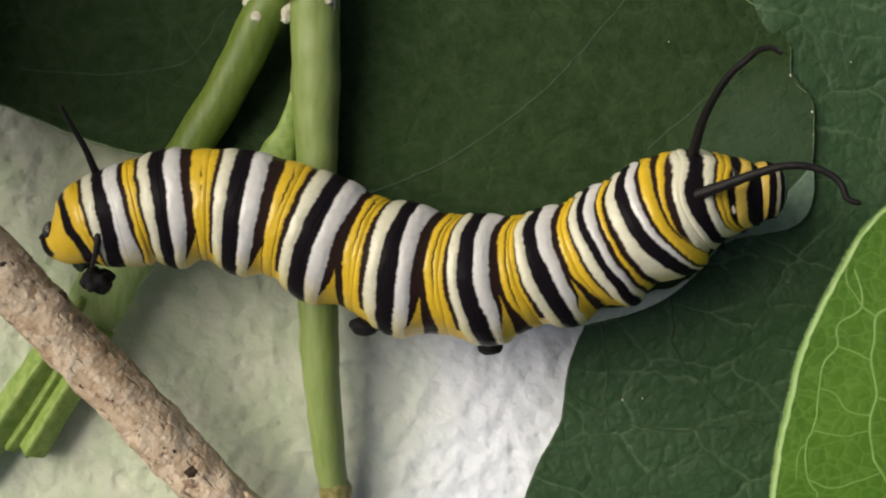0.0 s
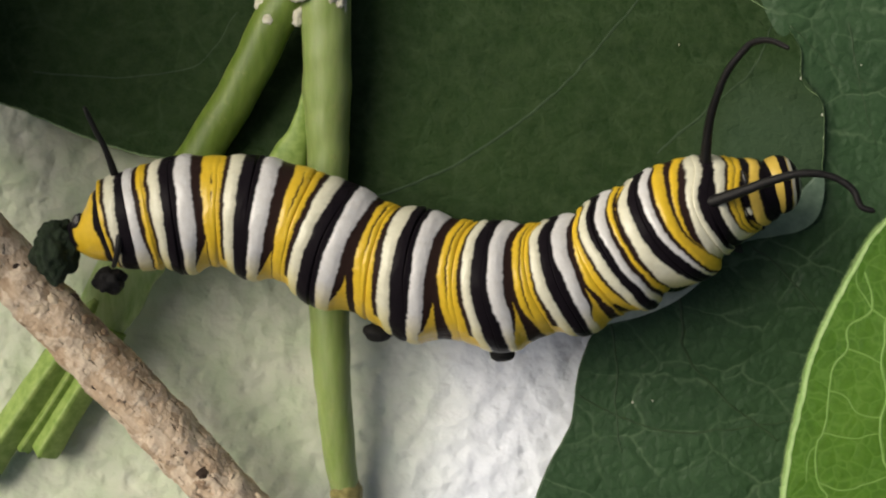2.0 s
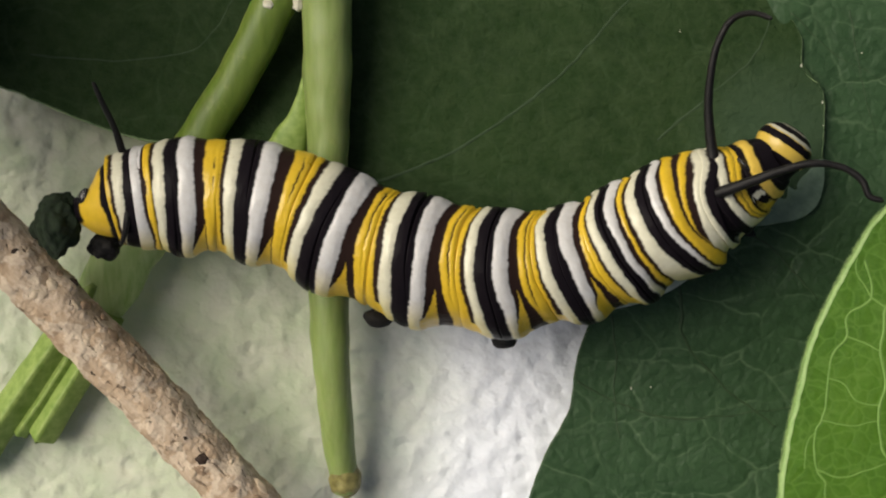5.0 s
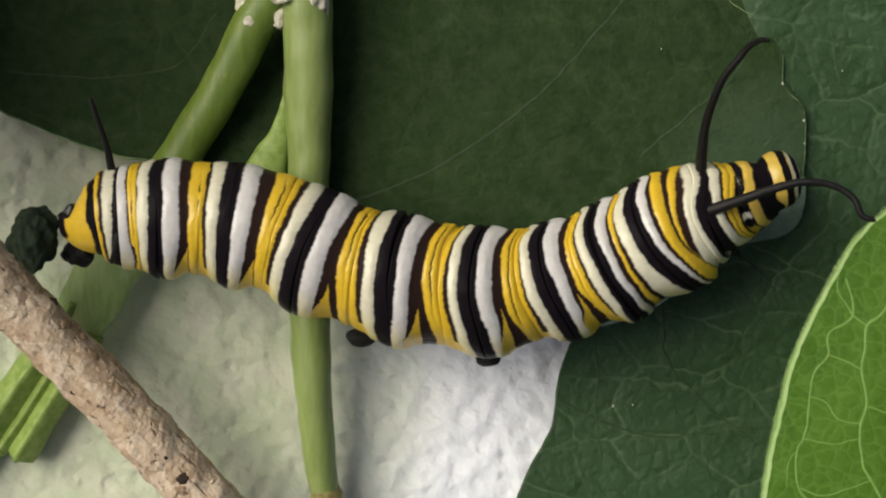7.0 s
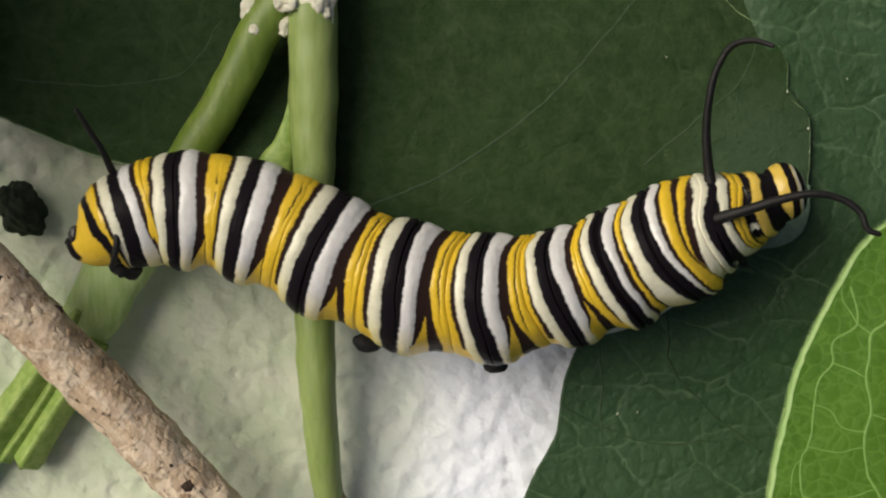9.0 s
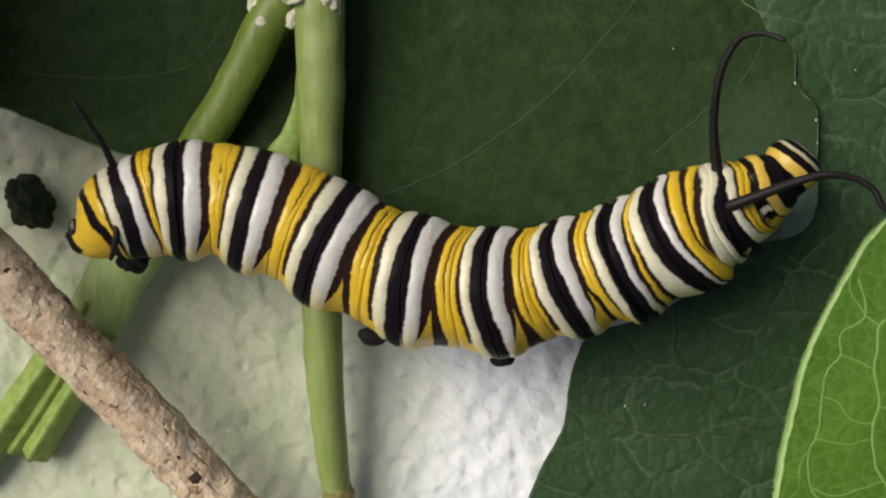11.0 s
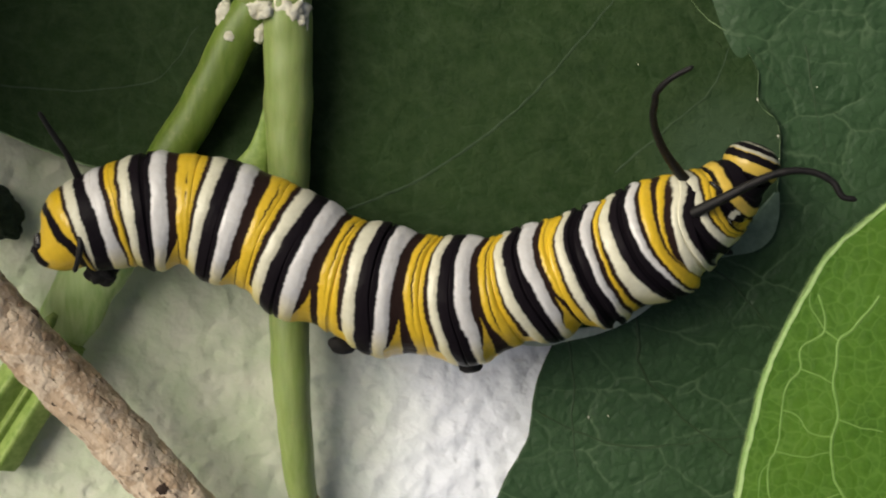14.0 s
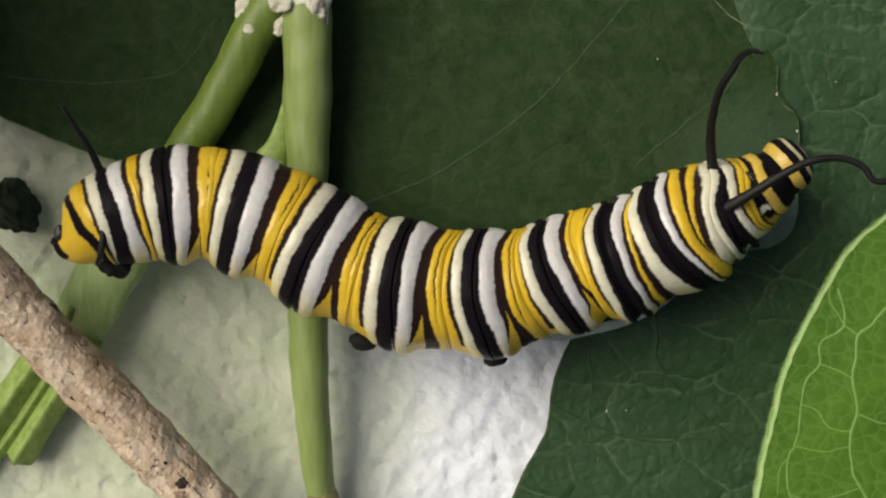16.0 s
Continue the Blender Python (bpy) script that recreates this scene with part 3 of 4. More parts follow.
def twig():
    ob = thing("twig", "weathered brown twig with flaking bark and small pits", "twig")
    part("bark", tube("bark", [(-46, 17.5, 9.4, 1.5), (-34, 5.3, 8.0, 1.7), (-27.6, -1.6, 7.1, 1.83), (-24.6, -5.1, 6.8, 1.82), (-20.6, -9.2, 6.3, 1.84), (-16.4, -13.8, 5.7, 1.82),
         (-11, -19.7, 4.9, 1.7), (2, -34, 3.0, 1.5), (14, -47, 1.4, 1.4)], 90, 90, 0.12, 1.3, fine=0.036), BARK, ob)
    for x, y, r in ((-24.15, -2.95, 0.32), (-15.95, -14.1, 0.34), (-20.5, -10.0, 0.2), (-27.4, -1.0, 0.2), (-17.0, -12.8, 0.2), (-22.6, -8.6, 0.22), (-18.2, -13.0, 0.16)):
        bm = bmesh.new()
        bmesh.ops.create_icosphere(bm, subdivisions=3, radius=r)
        for v in bm.verts:
            v.co *= 1 + 0.5 * noise.noise(v.co * 4 + Vector((x, y, 0)))
            v.co.x *= 1.2
        base = (-27.6, -1.6), (-16.4, -13.8)
        f = ((x - base[0][0]) * 11.2 - (y - base[0][1]) * 12.2) / (11.2**2 + 12.2**2)
        cx, cy = base[0][0] + 11.2 * f, base[0][1] - 12.2 * f
        off = min(math.hypot(x - cx, y - cy), 1.7)
        z = 7.1 - 1.4 * f + math.sqrt(max(1.76**2 - off**2, 0.0))
        for v in bm.verts:
            v.co.z *= 0.5
            v.co = (v.co + Vector((x, y, z))) * MM
        part("pit", bm, PIT, ob, "dark pit in the bark")
    # loose scales of bark, half sunk in it
    rnd = random.Random(23)
    for i in range(64):
        f, a = rnd.uniform(-0.35, 1.45), radians(rnd.uniform(15, 165))
        c = Vector((-27.6, -1.6, 7.1)) + Vector((11.2, -12.2, -1.4)) * f
        out = Vector((0.737, 0.676, 0.0)) * math.cos(a) + Vector((0.0, 0.0, 1.0)) * math.sin(a)
        ahead = Vector((0.674, -0.734, -0.084))
        r, long = rnd.uniform(0.16, 0.40), rnd.uniform(0.8, 1.7)
        side = ahead.cross(out).normalized()
        bm = bmesh.new()
        bmesh.ops.create_icosphere(bm, subdivisions=3, radius=r)
        for v in bm.verts:
            n = 1 + 0.55 * noise.noise(v.co * 3.2 / r * 0.4 + Vector((i * 3.7, 0, 0))) + 0.25 * noise.noise(v.co * 8 + Vector((0, i * 2.3, 0)))
            p = v.co * n
            v.co = (c + out * (1.77 + 0.38 * p.z) + ahead * (p.x * long) + side * p.y) * MM
        pale = rnd.random() < 0.68
        part("bark_scale", bm, SCALE_PALE if pale else SCALE_DARK, ob, "pale loose scale of bark" if pale else "brown loose scale of bark")


stems()
twig()

# ---- caterpillar ----
# the middle line of the body: x, y, radius in millimetres, from tail to neck
SPINE = [(-24.73, 0.87, 0.31), (-24.17, 0.66, 1.08), (-23.19, 0.82, 1.86), (-21.64, 1.56, 2.78), (-19.18, 2.16, 3.21), (-16.91, 2.56, 3.43), (-14.45, 2.62, 3.57), (-11.98, 2.28, 3.62),
         (-9.49, 1.61, 3.75), (-7.26, 0.67, 3.72), (-5.36, -0.10, 3.69), (-3.29, -0.91, 3.91), (-0.85, -1.46, 3.81), (1.61, -1.79, 3.90), (3.71, -1.70, 3.72), (5.83, -1.32, 3.58),
         (7.94, -0.74, 3.56), (9.90, 0.04, 3.63), (11.82, 0.99, 3.72), (13.50, 1.94, 3.62), (14.94, 2.73, 3.49), (16.28, 3.13, 3.03), (17.67, 3.32, 2.47), (19.07, 3.42, 1.99), (19.77, 3.42, 1.75)]
AXIS_Z = 9.6
# where each ring of the body begins along the middle line, and the neck
STARTS = [0.0, 3.26, 6.66, 10.95, 15.50, 20.52, 25.46, 30.00, 33.66, 36.58, 40.95, 44.06, 45.36]
# the bands in order: colour, where it begins on top, and how much further on it begins at the far and the near flank (hundredths)
BAND_TEXT = """K-9 Y0.55,6,30 K2.07,9,2 Y2.70,-3,38 b3.46,-4,17 C3.70,-4,17 K4.32,-2,-40 W5.21,-12,-9 b6.01,-8,30 Y6.36,-2,6 b6.93,15,-3 C7.16,17,-7 K7.82,5,-15
W8.67 b9.64,-25,0 Y10.18,-17,22 b11.19,7,-7 C11.45,8,-15 K12.07,19,-5 W13.13 b14.07,-17,5 Y14.82,-23,-6 b15.70,13,8 C16.08 K16.78,-7,2
W17.88,-2,-14 b18.90,29,-14 Y19.68,3,34 b20.74,-5,29 C21.14,-26,7 K21.85,4,-10 W23.00,-7,-48 b23.85,31,-42 Y24.66,5,-17 b25.69,1,34 C26.00,-23,31 K26.55,-15,30
W27.57,-3,13 b28.50,30,-18 Y29.18,3,-22 b30.22,8,-11 C30.38,-5,14 K31.01,-13,11 W32.03,-28,-8 b32.81,12,-19 Y33.26,15,-9 b33.98,8,27 C34.20,-3,17 K34.80,-15,-7
W35.32,-12,13 b35.77,26,0 Y36.18,-10,-23 b36.40,12,-13 C36.82,-7,-25 K37.42,-3,45 W38.32,-20,29 b38.75 Y39.04,-6,-8 b39.68,-8,20 Y39.85,18,11 b40.02,51,-54 C40.54,10,-93
K41.24,3,43 C42.42,-37,16 b42.92,-19,54 Y43.14,-21,37 b43.46,-12,25 Y43.52,-12,25 K43.85,2,14 P44.42,15,-30 K45.11,12,-41"""
TINT = {"K": (0.010, 0.008, 0.0105), "b": (0.026, 0.015, 0.013), "W": (0.68, 0.668, 0.66), "C": (0.69, 0.67, 0.52), "P": (0.70, 0.49, 0.08), "Y": (0.72, 0.48, 0.025)}
ROLL = {"Y": 0.020, "W": 0.020, "C": 0.018, "P": 0.022, "K": 0.008, "b": -0.004}
DORSAL = 50.0

line = spline([(x, y, r) for x, y, r in SPINE], 40)
line_s = np.r_[0, np.cumsum(np.hypot(*np.diff(line[:, :2], axis=0).T))]
BODY_LENGTH = float(line_s[-1])


def along(s):
    """Places, directions and radii at s along the middle line; it goes on straight past its ends."""
    k = np.clip(s, 0.0, BODY_LENGTH)
    x, y, r = (np.interp(k, line_s, line[:, i]) for i in range(3))
    a, b = np.maximum(k - 0.4, 0.0), np.minimum(k + 0.4, BODY_LENGTH)
    d = np.stack([np.interp(b, line_s, line[:, i]) - np.interp(a, line_s, line[:, i]) for i in (0, 1)], -1)
    d /= np.linalg.norm(d, axis=-1, keepdims=True)
    return np.stack([x, y], -1) + d * (s - k)[..., None], d, r


def on_line(s):
    p, d, r = along(np.array([float(s)]))
    return p[0], d[0], float(r[0])


# rings bow along the body: how much further on they lie at five angles from the far flank over the top to the near flank
BOW_AT = (12, 45, 90, 130, 168, 270, 372)
BOW = ((0, 0.37, 0.42, 0.0, 0.18, -0.10), (5, -0.21, -0.17, 0.0, -0.03, -0.23), (9, -0.24, -0.21, 0.0, 0.09, -0.04), (13, -0.21, -0.11, 0.0, 0.11, 0.15), (17, 0.28, 0.23, 0.0, 0.28, 0.63),
       (21, 0.23, -0.16, 0.0, 0.57, 1.00), (25, 0.81, 0.05, 0.0, 0.70, 1.10), (29, 1.39, 0.28, 0.0, 0.71, 1.25), (33, 1.26, 0.11, 0.0, 0.70, 1.30), (36, 1.65, 0.28, 0.0, 0.54, 1.18),
       (38.5, 1.70, 0.44, 0.0, 0.77, 1.86), (41, 1.17, 1.01, 0.0, 0.35, 1.69), (45, 0.49, 0.43, 0.0, 0.27, 1.09))


def bow(s, a):
    """How far forward a ring at s lies at the angles a (an array), eased between the five angles."""
    v = [np.interp(s, [b[0] for b in BOW], [b[i] for b in BOW]) for i in range(1, 6)]
    v = np.array(v + [0.5 * (v[0] + v[4]), v[0]])
    t = np.where(a < BOW_AT[0], a + 360.0, a)
    i = np.clip(np.searchsorted(BOW_AT, t, side="right") - 1, 0, 5)
    at = np.array(BOW_AT, float)
    u = (t - at[i]) / (at[i + 1] - at[i])
    m = np.gradient(v, at)
    h = at[i + 1] - at[i]
    return (2 * u**3 - 3 * u**2 + 1) * v[i] + (u**3 - 2 * u**2 + u) * h * m[i] + (3 * u**2 - 2 * u**3) * v[i + 1] + (u**3 - u**2) * h * m[i + 1]


BANDS = []
for word in BAND_TEXT.split():
    v = (word[1:] + ",0,0").split(",")
    BANDS.append((word[0], float(v[0]), float(v[1]) / 100, float(v[2]) / 100))


def begins(band, a):
    """Where a band begins at the angles a, 0 at the flank beyond and 90 on top."""
    _, s, far, near = band
    c = np.cos(np.radians(a))
    return s + bow(s, a) + np.where(c > 0, far, near) * np.abs(c) ** 1.3


# the yellow folds: where the fold begins, how far its dark slit reaches round the back, and how far the dark patch low on the flank reaches before and into the fold
FOLDS = ((10.18, 47, 84, 0.06, 0.02), (14.82, 24, 84, 0.06, 0.02), (19.68, 14, 92, 0.42, 0.10), (24.66, 10, 112, 0.36, 0.42), (29.18, 10, 128, 0.30, 0.42), (33.26, 0, 0, 0.18, 0.35))


def pigment(s, a):
    """Colours and relief at s along the body (bow included) and at the angles a round it."""
    edges = np.maximum.accumulate(np.array([begins(b, a) for b in BANDS]), axis=0)
    k = np.clip((s[None] >= edges).sum(0) - 1, 0, len(BANDS) - 1)
    kinds = np.array([b[0] for b in BANDS])
    pick = np.arange(len(s))
    e0, e1 = edges[k, pick], np.where(k + 1 < len(BANDS), edges[np.minimum(k + 1, len(BANDS) - 1), pick], 46.5)
    kind = kinds[k]
    v = 2 * (s - e0) / np.maximum(e1 - e0, 0.05) - 1
    relief = np.array([ROLL[c] for c in kind]) * (1 - np.clip(v, -1, 1) ** 2) * np.clip((e1 - e0) / 0.5, 0.2, 1.2)
    tints = {c: np.array(t) for c, t in TINT.items()}
    soft = 0.045
    col = np.array([tints[c] for c in kind])
    before = np.array([tints[c] for c in kinds[np.maximum(k - 1, 0)]])
    after = np.array([tints[c] for c in kinds[np.minimum(k + 1, len(BANDS) - 1)]])
    w0 = np.clip(0.5 - (s - e0) / (2 * soft), 0, 0.5)[:, None]
    w1 = np.clip(0.5 - (e1 - s) / (2 * soft), 0, 0.5)[:, None]
    col = col * (1 - w0 - w1) + before * w0 + after * w1

    def paint(mask_in, tint):
        m = np.clip(mask_in / soft + 0.5, 0, 1)[:, None]
        return col * (1 - m) + tints[tint] * m

    starts = [b[1] for b in BANDS]
    for at, a0, a1, before_fold, into_fold in FOLDS:
        i = starts.index(at)
        dark, yellow, after_y = edges[i - 1], edges[i], edges[i + 1]
        # a dark slit along the middle of the fold, and the groove that it lies in
        mid = yellow + (after_y - yellow) * 0.46
        if a1:
            ends = np.minimum(a - a0, a1 - a) * 0.06
            gap = 0.0 if at > 11 else 0.3 * np.exp(-(((a - 66) / 2.5) ** 2))
            col = paint(np.minimum(0.052 * np.clip(ends, 0, 1) - np.abs(s - mid) - gap, ends), "b")
        relief = relief - (0.006 if at < 16 else 0.014) * np.exp(-(((s - mid) / 0.10) ** 2)) * np.clip((150 - a) / 40, 0, 1)
        # low on the flank a yellow wedge opens in the dark band, between a tapering dark leg and a dark patch
        top = 119 if at < 16 else (114 if at < 25 else 106)
        t = np.clip((a - top) / 36, 0, 1)
        here = (a > top - 6) & (a < 215)
        right = yellow - before_fold
        left = right - 0.04 + (dark - 0.26 - right) * t**1.25
        leg = np.where(here, np.minimum(s - (dark - 0.30 * t), left - s), -9)
        blot = np.where(here, np.minimum(s - right, yellow + into_fold * t - s), -9)
        inside = np.where(here & (t > 0), np.minimum(s - left, right - s), -9)
        col = paint(inside, "Y")
        col = paint(leg, "b")
        col = paint(blot, "b")
        # the brown line after the fold ends low on the flank
        over = np.where((a > 146) & (a < 220), np.minimum(s - after_y + 0.1, edges[i + 2] - s + 0.1), -9)
        col = paint(over, "Y")
    # a pale oval spot low in the dark band by the neck
    neck_k = edges[starts.index(43.85)]
    col = paint(0.13 - np.hypot(s - neck_k - 0.26, (a - 112) * 0.022), "C")
    # the pale bands turn yellow towards the belly
    f = np.abs(a - DORSAL)
    low = np.clip((np.where(f > 180, 360 - f, f) - 74) / 40, 0, 1)[:, None]
    pale = (col[:, 2:3] > 0.35).astype(float)
    col = col + pale * low * 0.75 * (np.array(TINT["Y"]) * 1.0 + np.array((0.0, 0.12, 0.08)) - col)
    return col, relief


# each ring is a leading and a trailing roll, which meet within one band
SPLITS = (None, 5.48, 8.36, 12.82, 17.50, 22.60, 27.22, 31.62, 35.06, 37.98, 41.82, None)
HALVES = []
for k, split in enumerate(SPLITS):
    HALVES += [(k, STARTS[k], STARTS[k + 1])] if split is None else [(k, STARTS[k], split), (k, split, STARTS[k + 1])]
ROUND = np.r_[np.linspace(-10, 190, 175), np.linspace(190, 350, 41)[1:-1]]


def body_ring(k, s0, s1, parent):
    tuck0, tuck1 = (0.0 if k == 0 else 0.5 if k in (1, 11) else 0.8), (0.9 if k == 11 else 0.8)
    ring0, ring1 = STARTS[k], STARTS[k + 1]
    steps, around = int((s1 - s0 + tuck0 + tuck1) / 0.05), len(ROUND)
    origin, _, _ = on_line(0.5 * (s0 + s1))
    s = np.repeat(np.linspace(s0 - tuck0, s1 + tuck1, steps + 1), around)
    a = np.tile(ROUND, steps + 1)
    turn = np.where(a < 0, a + 360, a)
    lift = np.concatenate([bow(v, np.where(ROUND < 0, ROUND + 360, ROUND)) for v in np.linspace(s0 - tuck0, s1 + tuck1, steps + 1)])
    out = np.maximum(np.maximum(s0 - s, s - s1), 0.0)
    kept = np.where(out <= 0, s, np.where(s < s0, s0 + 0.12, s1 - 0.13 if k < 11 else s1 + 0.5))
    wob = np.array([0.10 * noise.noise(Vector((y / 19, x * 1.1, 0.3))) + 0.065 * noise.noise(Vector((y / 3.0, x * 1.6, 7.3))) for x, y in zip(s, a)])
    col, relief = pigment(kept + lift + wob, a)
    p, d, r = along(s + lift)
    u = np.clip((s - ring0) / (ring1 - ring0), -0.2, 1.2)
    f = np.abs(turn - DORSAL)
    f = np.where(f > 180, 360 - f, f)
    # rings swell between their folds, most of all low on the flanks
    flank = np.clip((f - 55) / 50, 0, 1)
    swell = np.where((k >= 2) & (k <= 9), (0.030 + 0.060 * flank) * np.cos(2 * math.pi * (u - 0.44)) + 0.012, 0.004)
    fold = 0.012 * np.exp(-((np.minimum(np.abs(s - ring0) if k else 9.0, np.abs(s - ring1)) / 0.12) ** 2))
    crease = np.array([0.010 * noise.noise(Vector((y / 24, x * 0.7, k))) + 0.006 * noise.noise(Vector((y / 9, x * 3.0, 5.0))) for x, y in zip(s, a)])
    rr = r * (1 + swell - fold + relief + crease)
    rr = rr * np.where(out > 0, 1 - ((0.035 if k < 10 else 0.07) + 0.10 * out + np.where(s < s0, 0.24 if k == 1 else 0.10 if k == 2 else 0.02, 0.0)), 1.0)
    ca, sa = np.cos(np.radians(a)), np.sin(np.radians(a))
    left = np.stack([-d[:, 1], d[:, 0]], -1)
    q = p + left * (ca * rr)[:, None] - origin
    verts = np.c_[q, sa * rr * 0.97]
    faces = [tuple(reversed(g)) for g in grid_faces(steps + 1, around, True)]
    if k == 0:
        verts = np.vstack([verts, [(*(on_line(-0.12)[0] - origin), 0.0)]])
        col = np.vstack([col, [TINT["K"]]])
        faces += [(len(verts) - 1, j, (j + 1) % around) for j in range(around)]
    me = mesh_from("body_ring", verts * MM, faces)
    layer = me.color_attributes.new("pigment", "FLOAT_COLOR", "POINT")
    layer.data.foreach_set("color", np.c_[col, np.ones(len(col))].astype(np.float32).ravel())
    ob = part("body_ring", me, SKIN, parent)
    ob.location = (origin[0] * MM, origin[1] * MM, AXIS_Z * MM)
    return ob, origin


def head_mesh():
    """A rounded head with dark and yellow bands that follow the face; its own x axis points forward from its middle."""
    rows, around = 130, 120
    verts, cols = [], []
    for i in range(rows + 1):
        w = math.pi * (i / rows)
        x = -1.62 * math.cos(w) * (0.9 if w < math.pi / 2 else 0.82)
        r = 1.82 * math.sin(w) ** 0.85
        for j in range(around):
            a = 360 * j / around
            ca, sa = math.cos(radians(a)), math.sin(radians(a))
            verts.append((x, ca * r, sa * r * 0.95))
            s = x + 0.75 + 0.05 * sa + 0.05 * noise.noise(Vector((a / 12, x * 2, 4.4)))
            dark = s < 0.08 or 0.75 < s < 1.25 or 1.50 < s < 1.84 or s > 1.93
            tint = TINT["K" if dark else ("P" if s < 1.3 else "C")]
            cols.append(np.array(tint) * (0.85 if s < 1.3 or dark else 0.7))
    faces = [tuple(reversed(f)) for f in grid_faces(rows + 1, around, True)]
    me = mesh_from("head", np.array(verts) * MM, faces)
    layer = me.color_attributes.new("pigment", "FLOAT_COLOR", "POINT")
    layer.data.foreach_set("color", np.c_[np.array(cols), np.ones(len(cols))].astype(np.float32).ravel())
    return me


def blob(name, r, stretch, lumps, size, seed, sub=4):
    bm = bmesh.new()
    bmesh.ops.create_icosphere(bm, subdivisions=sub, radius=r)
    for v in bm.verts:
        n = noise.noise(v.co / size + Vector((seed, 0, 0))) + 0.4 * noise.noise(v.co * 2.3 / size + Vector((0, seed, 0)))
        v.co *= 1 + lumps * n
        v.co = Vector((v.co.x * stretch[0], v.co.y * stretch[1], v.co.z * stretch[2])) * MM
    return bm


def caterpillar():
    ob = thing("caterpillar", "plump caterpillar banded in yellow, black and white, with black horn-like filaments", "caterpillar")
    halves = [(k, s0, s1, *body_ring(k, s0, s1, ob)) for k, s0, s1 in HALVES]
    rings = [[h for h in halves if h[0] == k][-1][3:] for k in range(len(SPLITS))]
    neck, _, _ = on_line(46.2)
    head = part("head", head_mesh(), SKIN, ob, "small rounded head with black and yellow bands")
    head.location = (neck[0] * MM, neck[1] * MM, (AXIS_Z - 0.1) * MM)
    jaw = part("jaw", blob("jaw", 0.5, (0.8, 1.5, 0.9), 0.3, 0.4, 3.0, 3), HEADBLACK, head, "dark mouthparts")
    jaw.location = (1.05 * MM, -0.2 * MM, -0.75 * MM)
    for k, s, a, r, stretch in ((0, 0.42, 62, 0.56, (0.75, 0.95, 0.6)), (11, 44.22, 66, 0.52, (0.42, 1.25, 0.7))):
        at, d, thick = on_line(s + float(bow(s, np.array([float(a)]))[0]))
        plate = part("plate", blob("plate", r, stretch, 0.12, 0.5, 2.0 + k), GLOSSY, rings[k][0], "glossy black plate on the skin")
        side = math.cos(radians(a)) * thick * 0.93
        plate.matrix_basis = pose((at[0] - d[1] * side - rings[k][1][0]) * MM, (at[1] + d[0] * side - rings[k][1][1]) * MM, math.sin(radians(a)) * thick * 0.93 * MM, 0, 0, math.degrees(math.atan2(d[1], d[0])))
    feelers = {}
    for key, base, points in (
        ("far_horn", (15.22, 5.93, 11.3), [(-0.1, -0.8, -0.6, 0.40), (0, 0, 0, 0.34), (0.25, 1.6, 1.4, 0.275), (0.75, 3.0, 2.8, 0.24), (1.45, 4.2, 3.95, 0.22), (2.3, 5.0, 4.8, 0.20), (2.4, 5.06, 4.88, 0.14)]),
        ("near_horn", (15.23, 3.24, 12.7), [(-0.5, -0.2, -0.6, 0.40), (0, 0, 0, 0.37), (1.69, 0.64, 0.9, 0.31), (3.57, 1.31, 1.5, 0.265), (5.14, 1.65, 1.9, 0.235), (6.75, 1.41, 2.1, 0.21), (7.85, 0.68, 2.3, 0.21), (8.32, -0.31, 2.4, 0.19), (8.95, -0.55, 2.5, 0.17), (9.05, -0.55, 2.5, 0.05)]),
        ("far_tail_horn", (-21.29, 4.77, 10.5), [(0.2, -0.7, -0.5, 0.28), (0, 0, 0, 0.25), (-0.40, 1.27, 0.7, 0.20), (-1.13, 2.70, 1.3, 0.17), (-1.63, 3.72, 1.7, 0.13), (-1.66, 3.8, 1.7, 0.05)]),
        ("near_tail_horn", (-20.7, 1.15, 12.1), [(0.05, 0.6, -0.6, 0.27), (0, 0, 0, 0.25), (-0.05, -0.8, 0.1, 0.21), (-0.22, -1.5, -0.1, 0.18), (-0.48, -2.1, -0.5, 0.15), (-0.52, -2.18, -0.55, 0.05)]),
    ):
        f = part("filament", tube("filament", points, 16, 10, 0.10, 0.5), BLACK, ob, "black fleshy filament")
        f.location = Vector(base) * MM
        feelers[key] = (f, base)
    horn_tip = part("filament_tip", tube("filament_tip", [(-0.10, -0.12, 0, 0.15), (0, 0, 0, 0.205), (0.55, 0.40, 0, 0.198), (1.3, 0.55, 0, 0.185), (2.2, 0.42, 0, 0.165), (3.15, 0, 0, 0.135), (3.2, -0.04, 0, 0.05)], 16, 10, 0.1, 0.5), BLACK, feelers["far_horn"][0], "bending tip of the filament")
    feelers["far_horn_tip"] = (horn_tip, (2.3, 5.0, 4.8))
    horn_tip.location = Vector((2.3, 5.0, 4.8)) * MM
    legs = []
    for k, x, y, z, r, stretch in ((6, 2.95, -6.1, 7.4, 0.75, (1.1, 0.8, 1.0)), (5, -5.0, -4.9, 6.8, 0.8, (1.2, 0.8, 1.0)), (7, 7.2, -4.2, 6.9, 0.7, (1, 0.8, 1))):
        leg = part("proleg", blob("proleg", r, stretch, 0.15, 0.7, x), HEADBLACK, rings[k][0], "stubby black proleg")
        leg.location = ((x - rings[k][1][0]) * MM, (y - rings[k][1][1]) * MM, (z - AXIS_Z) * MM)
        legs.append(leg)
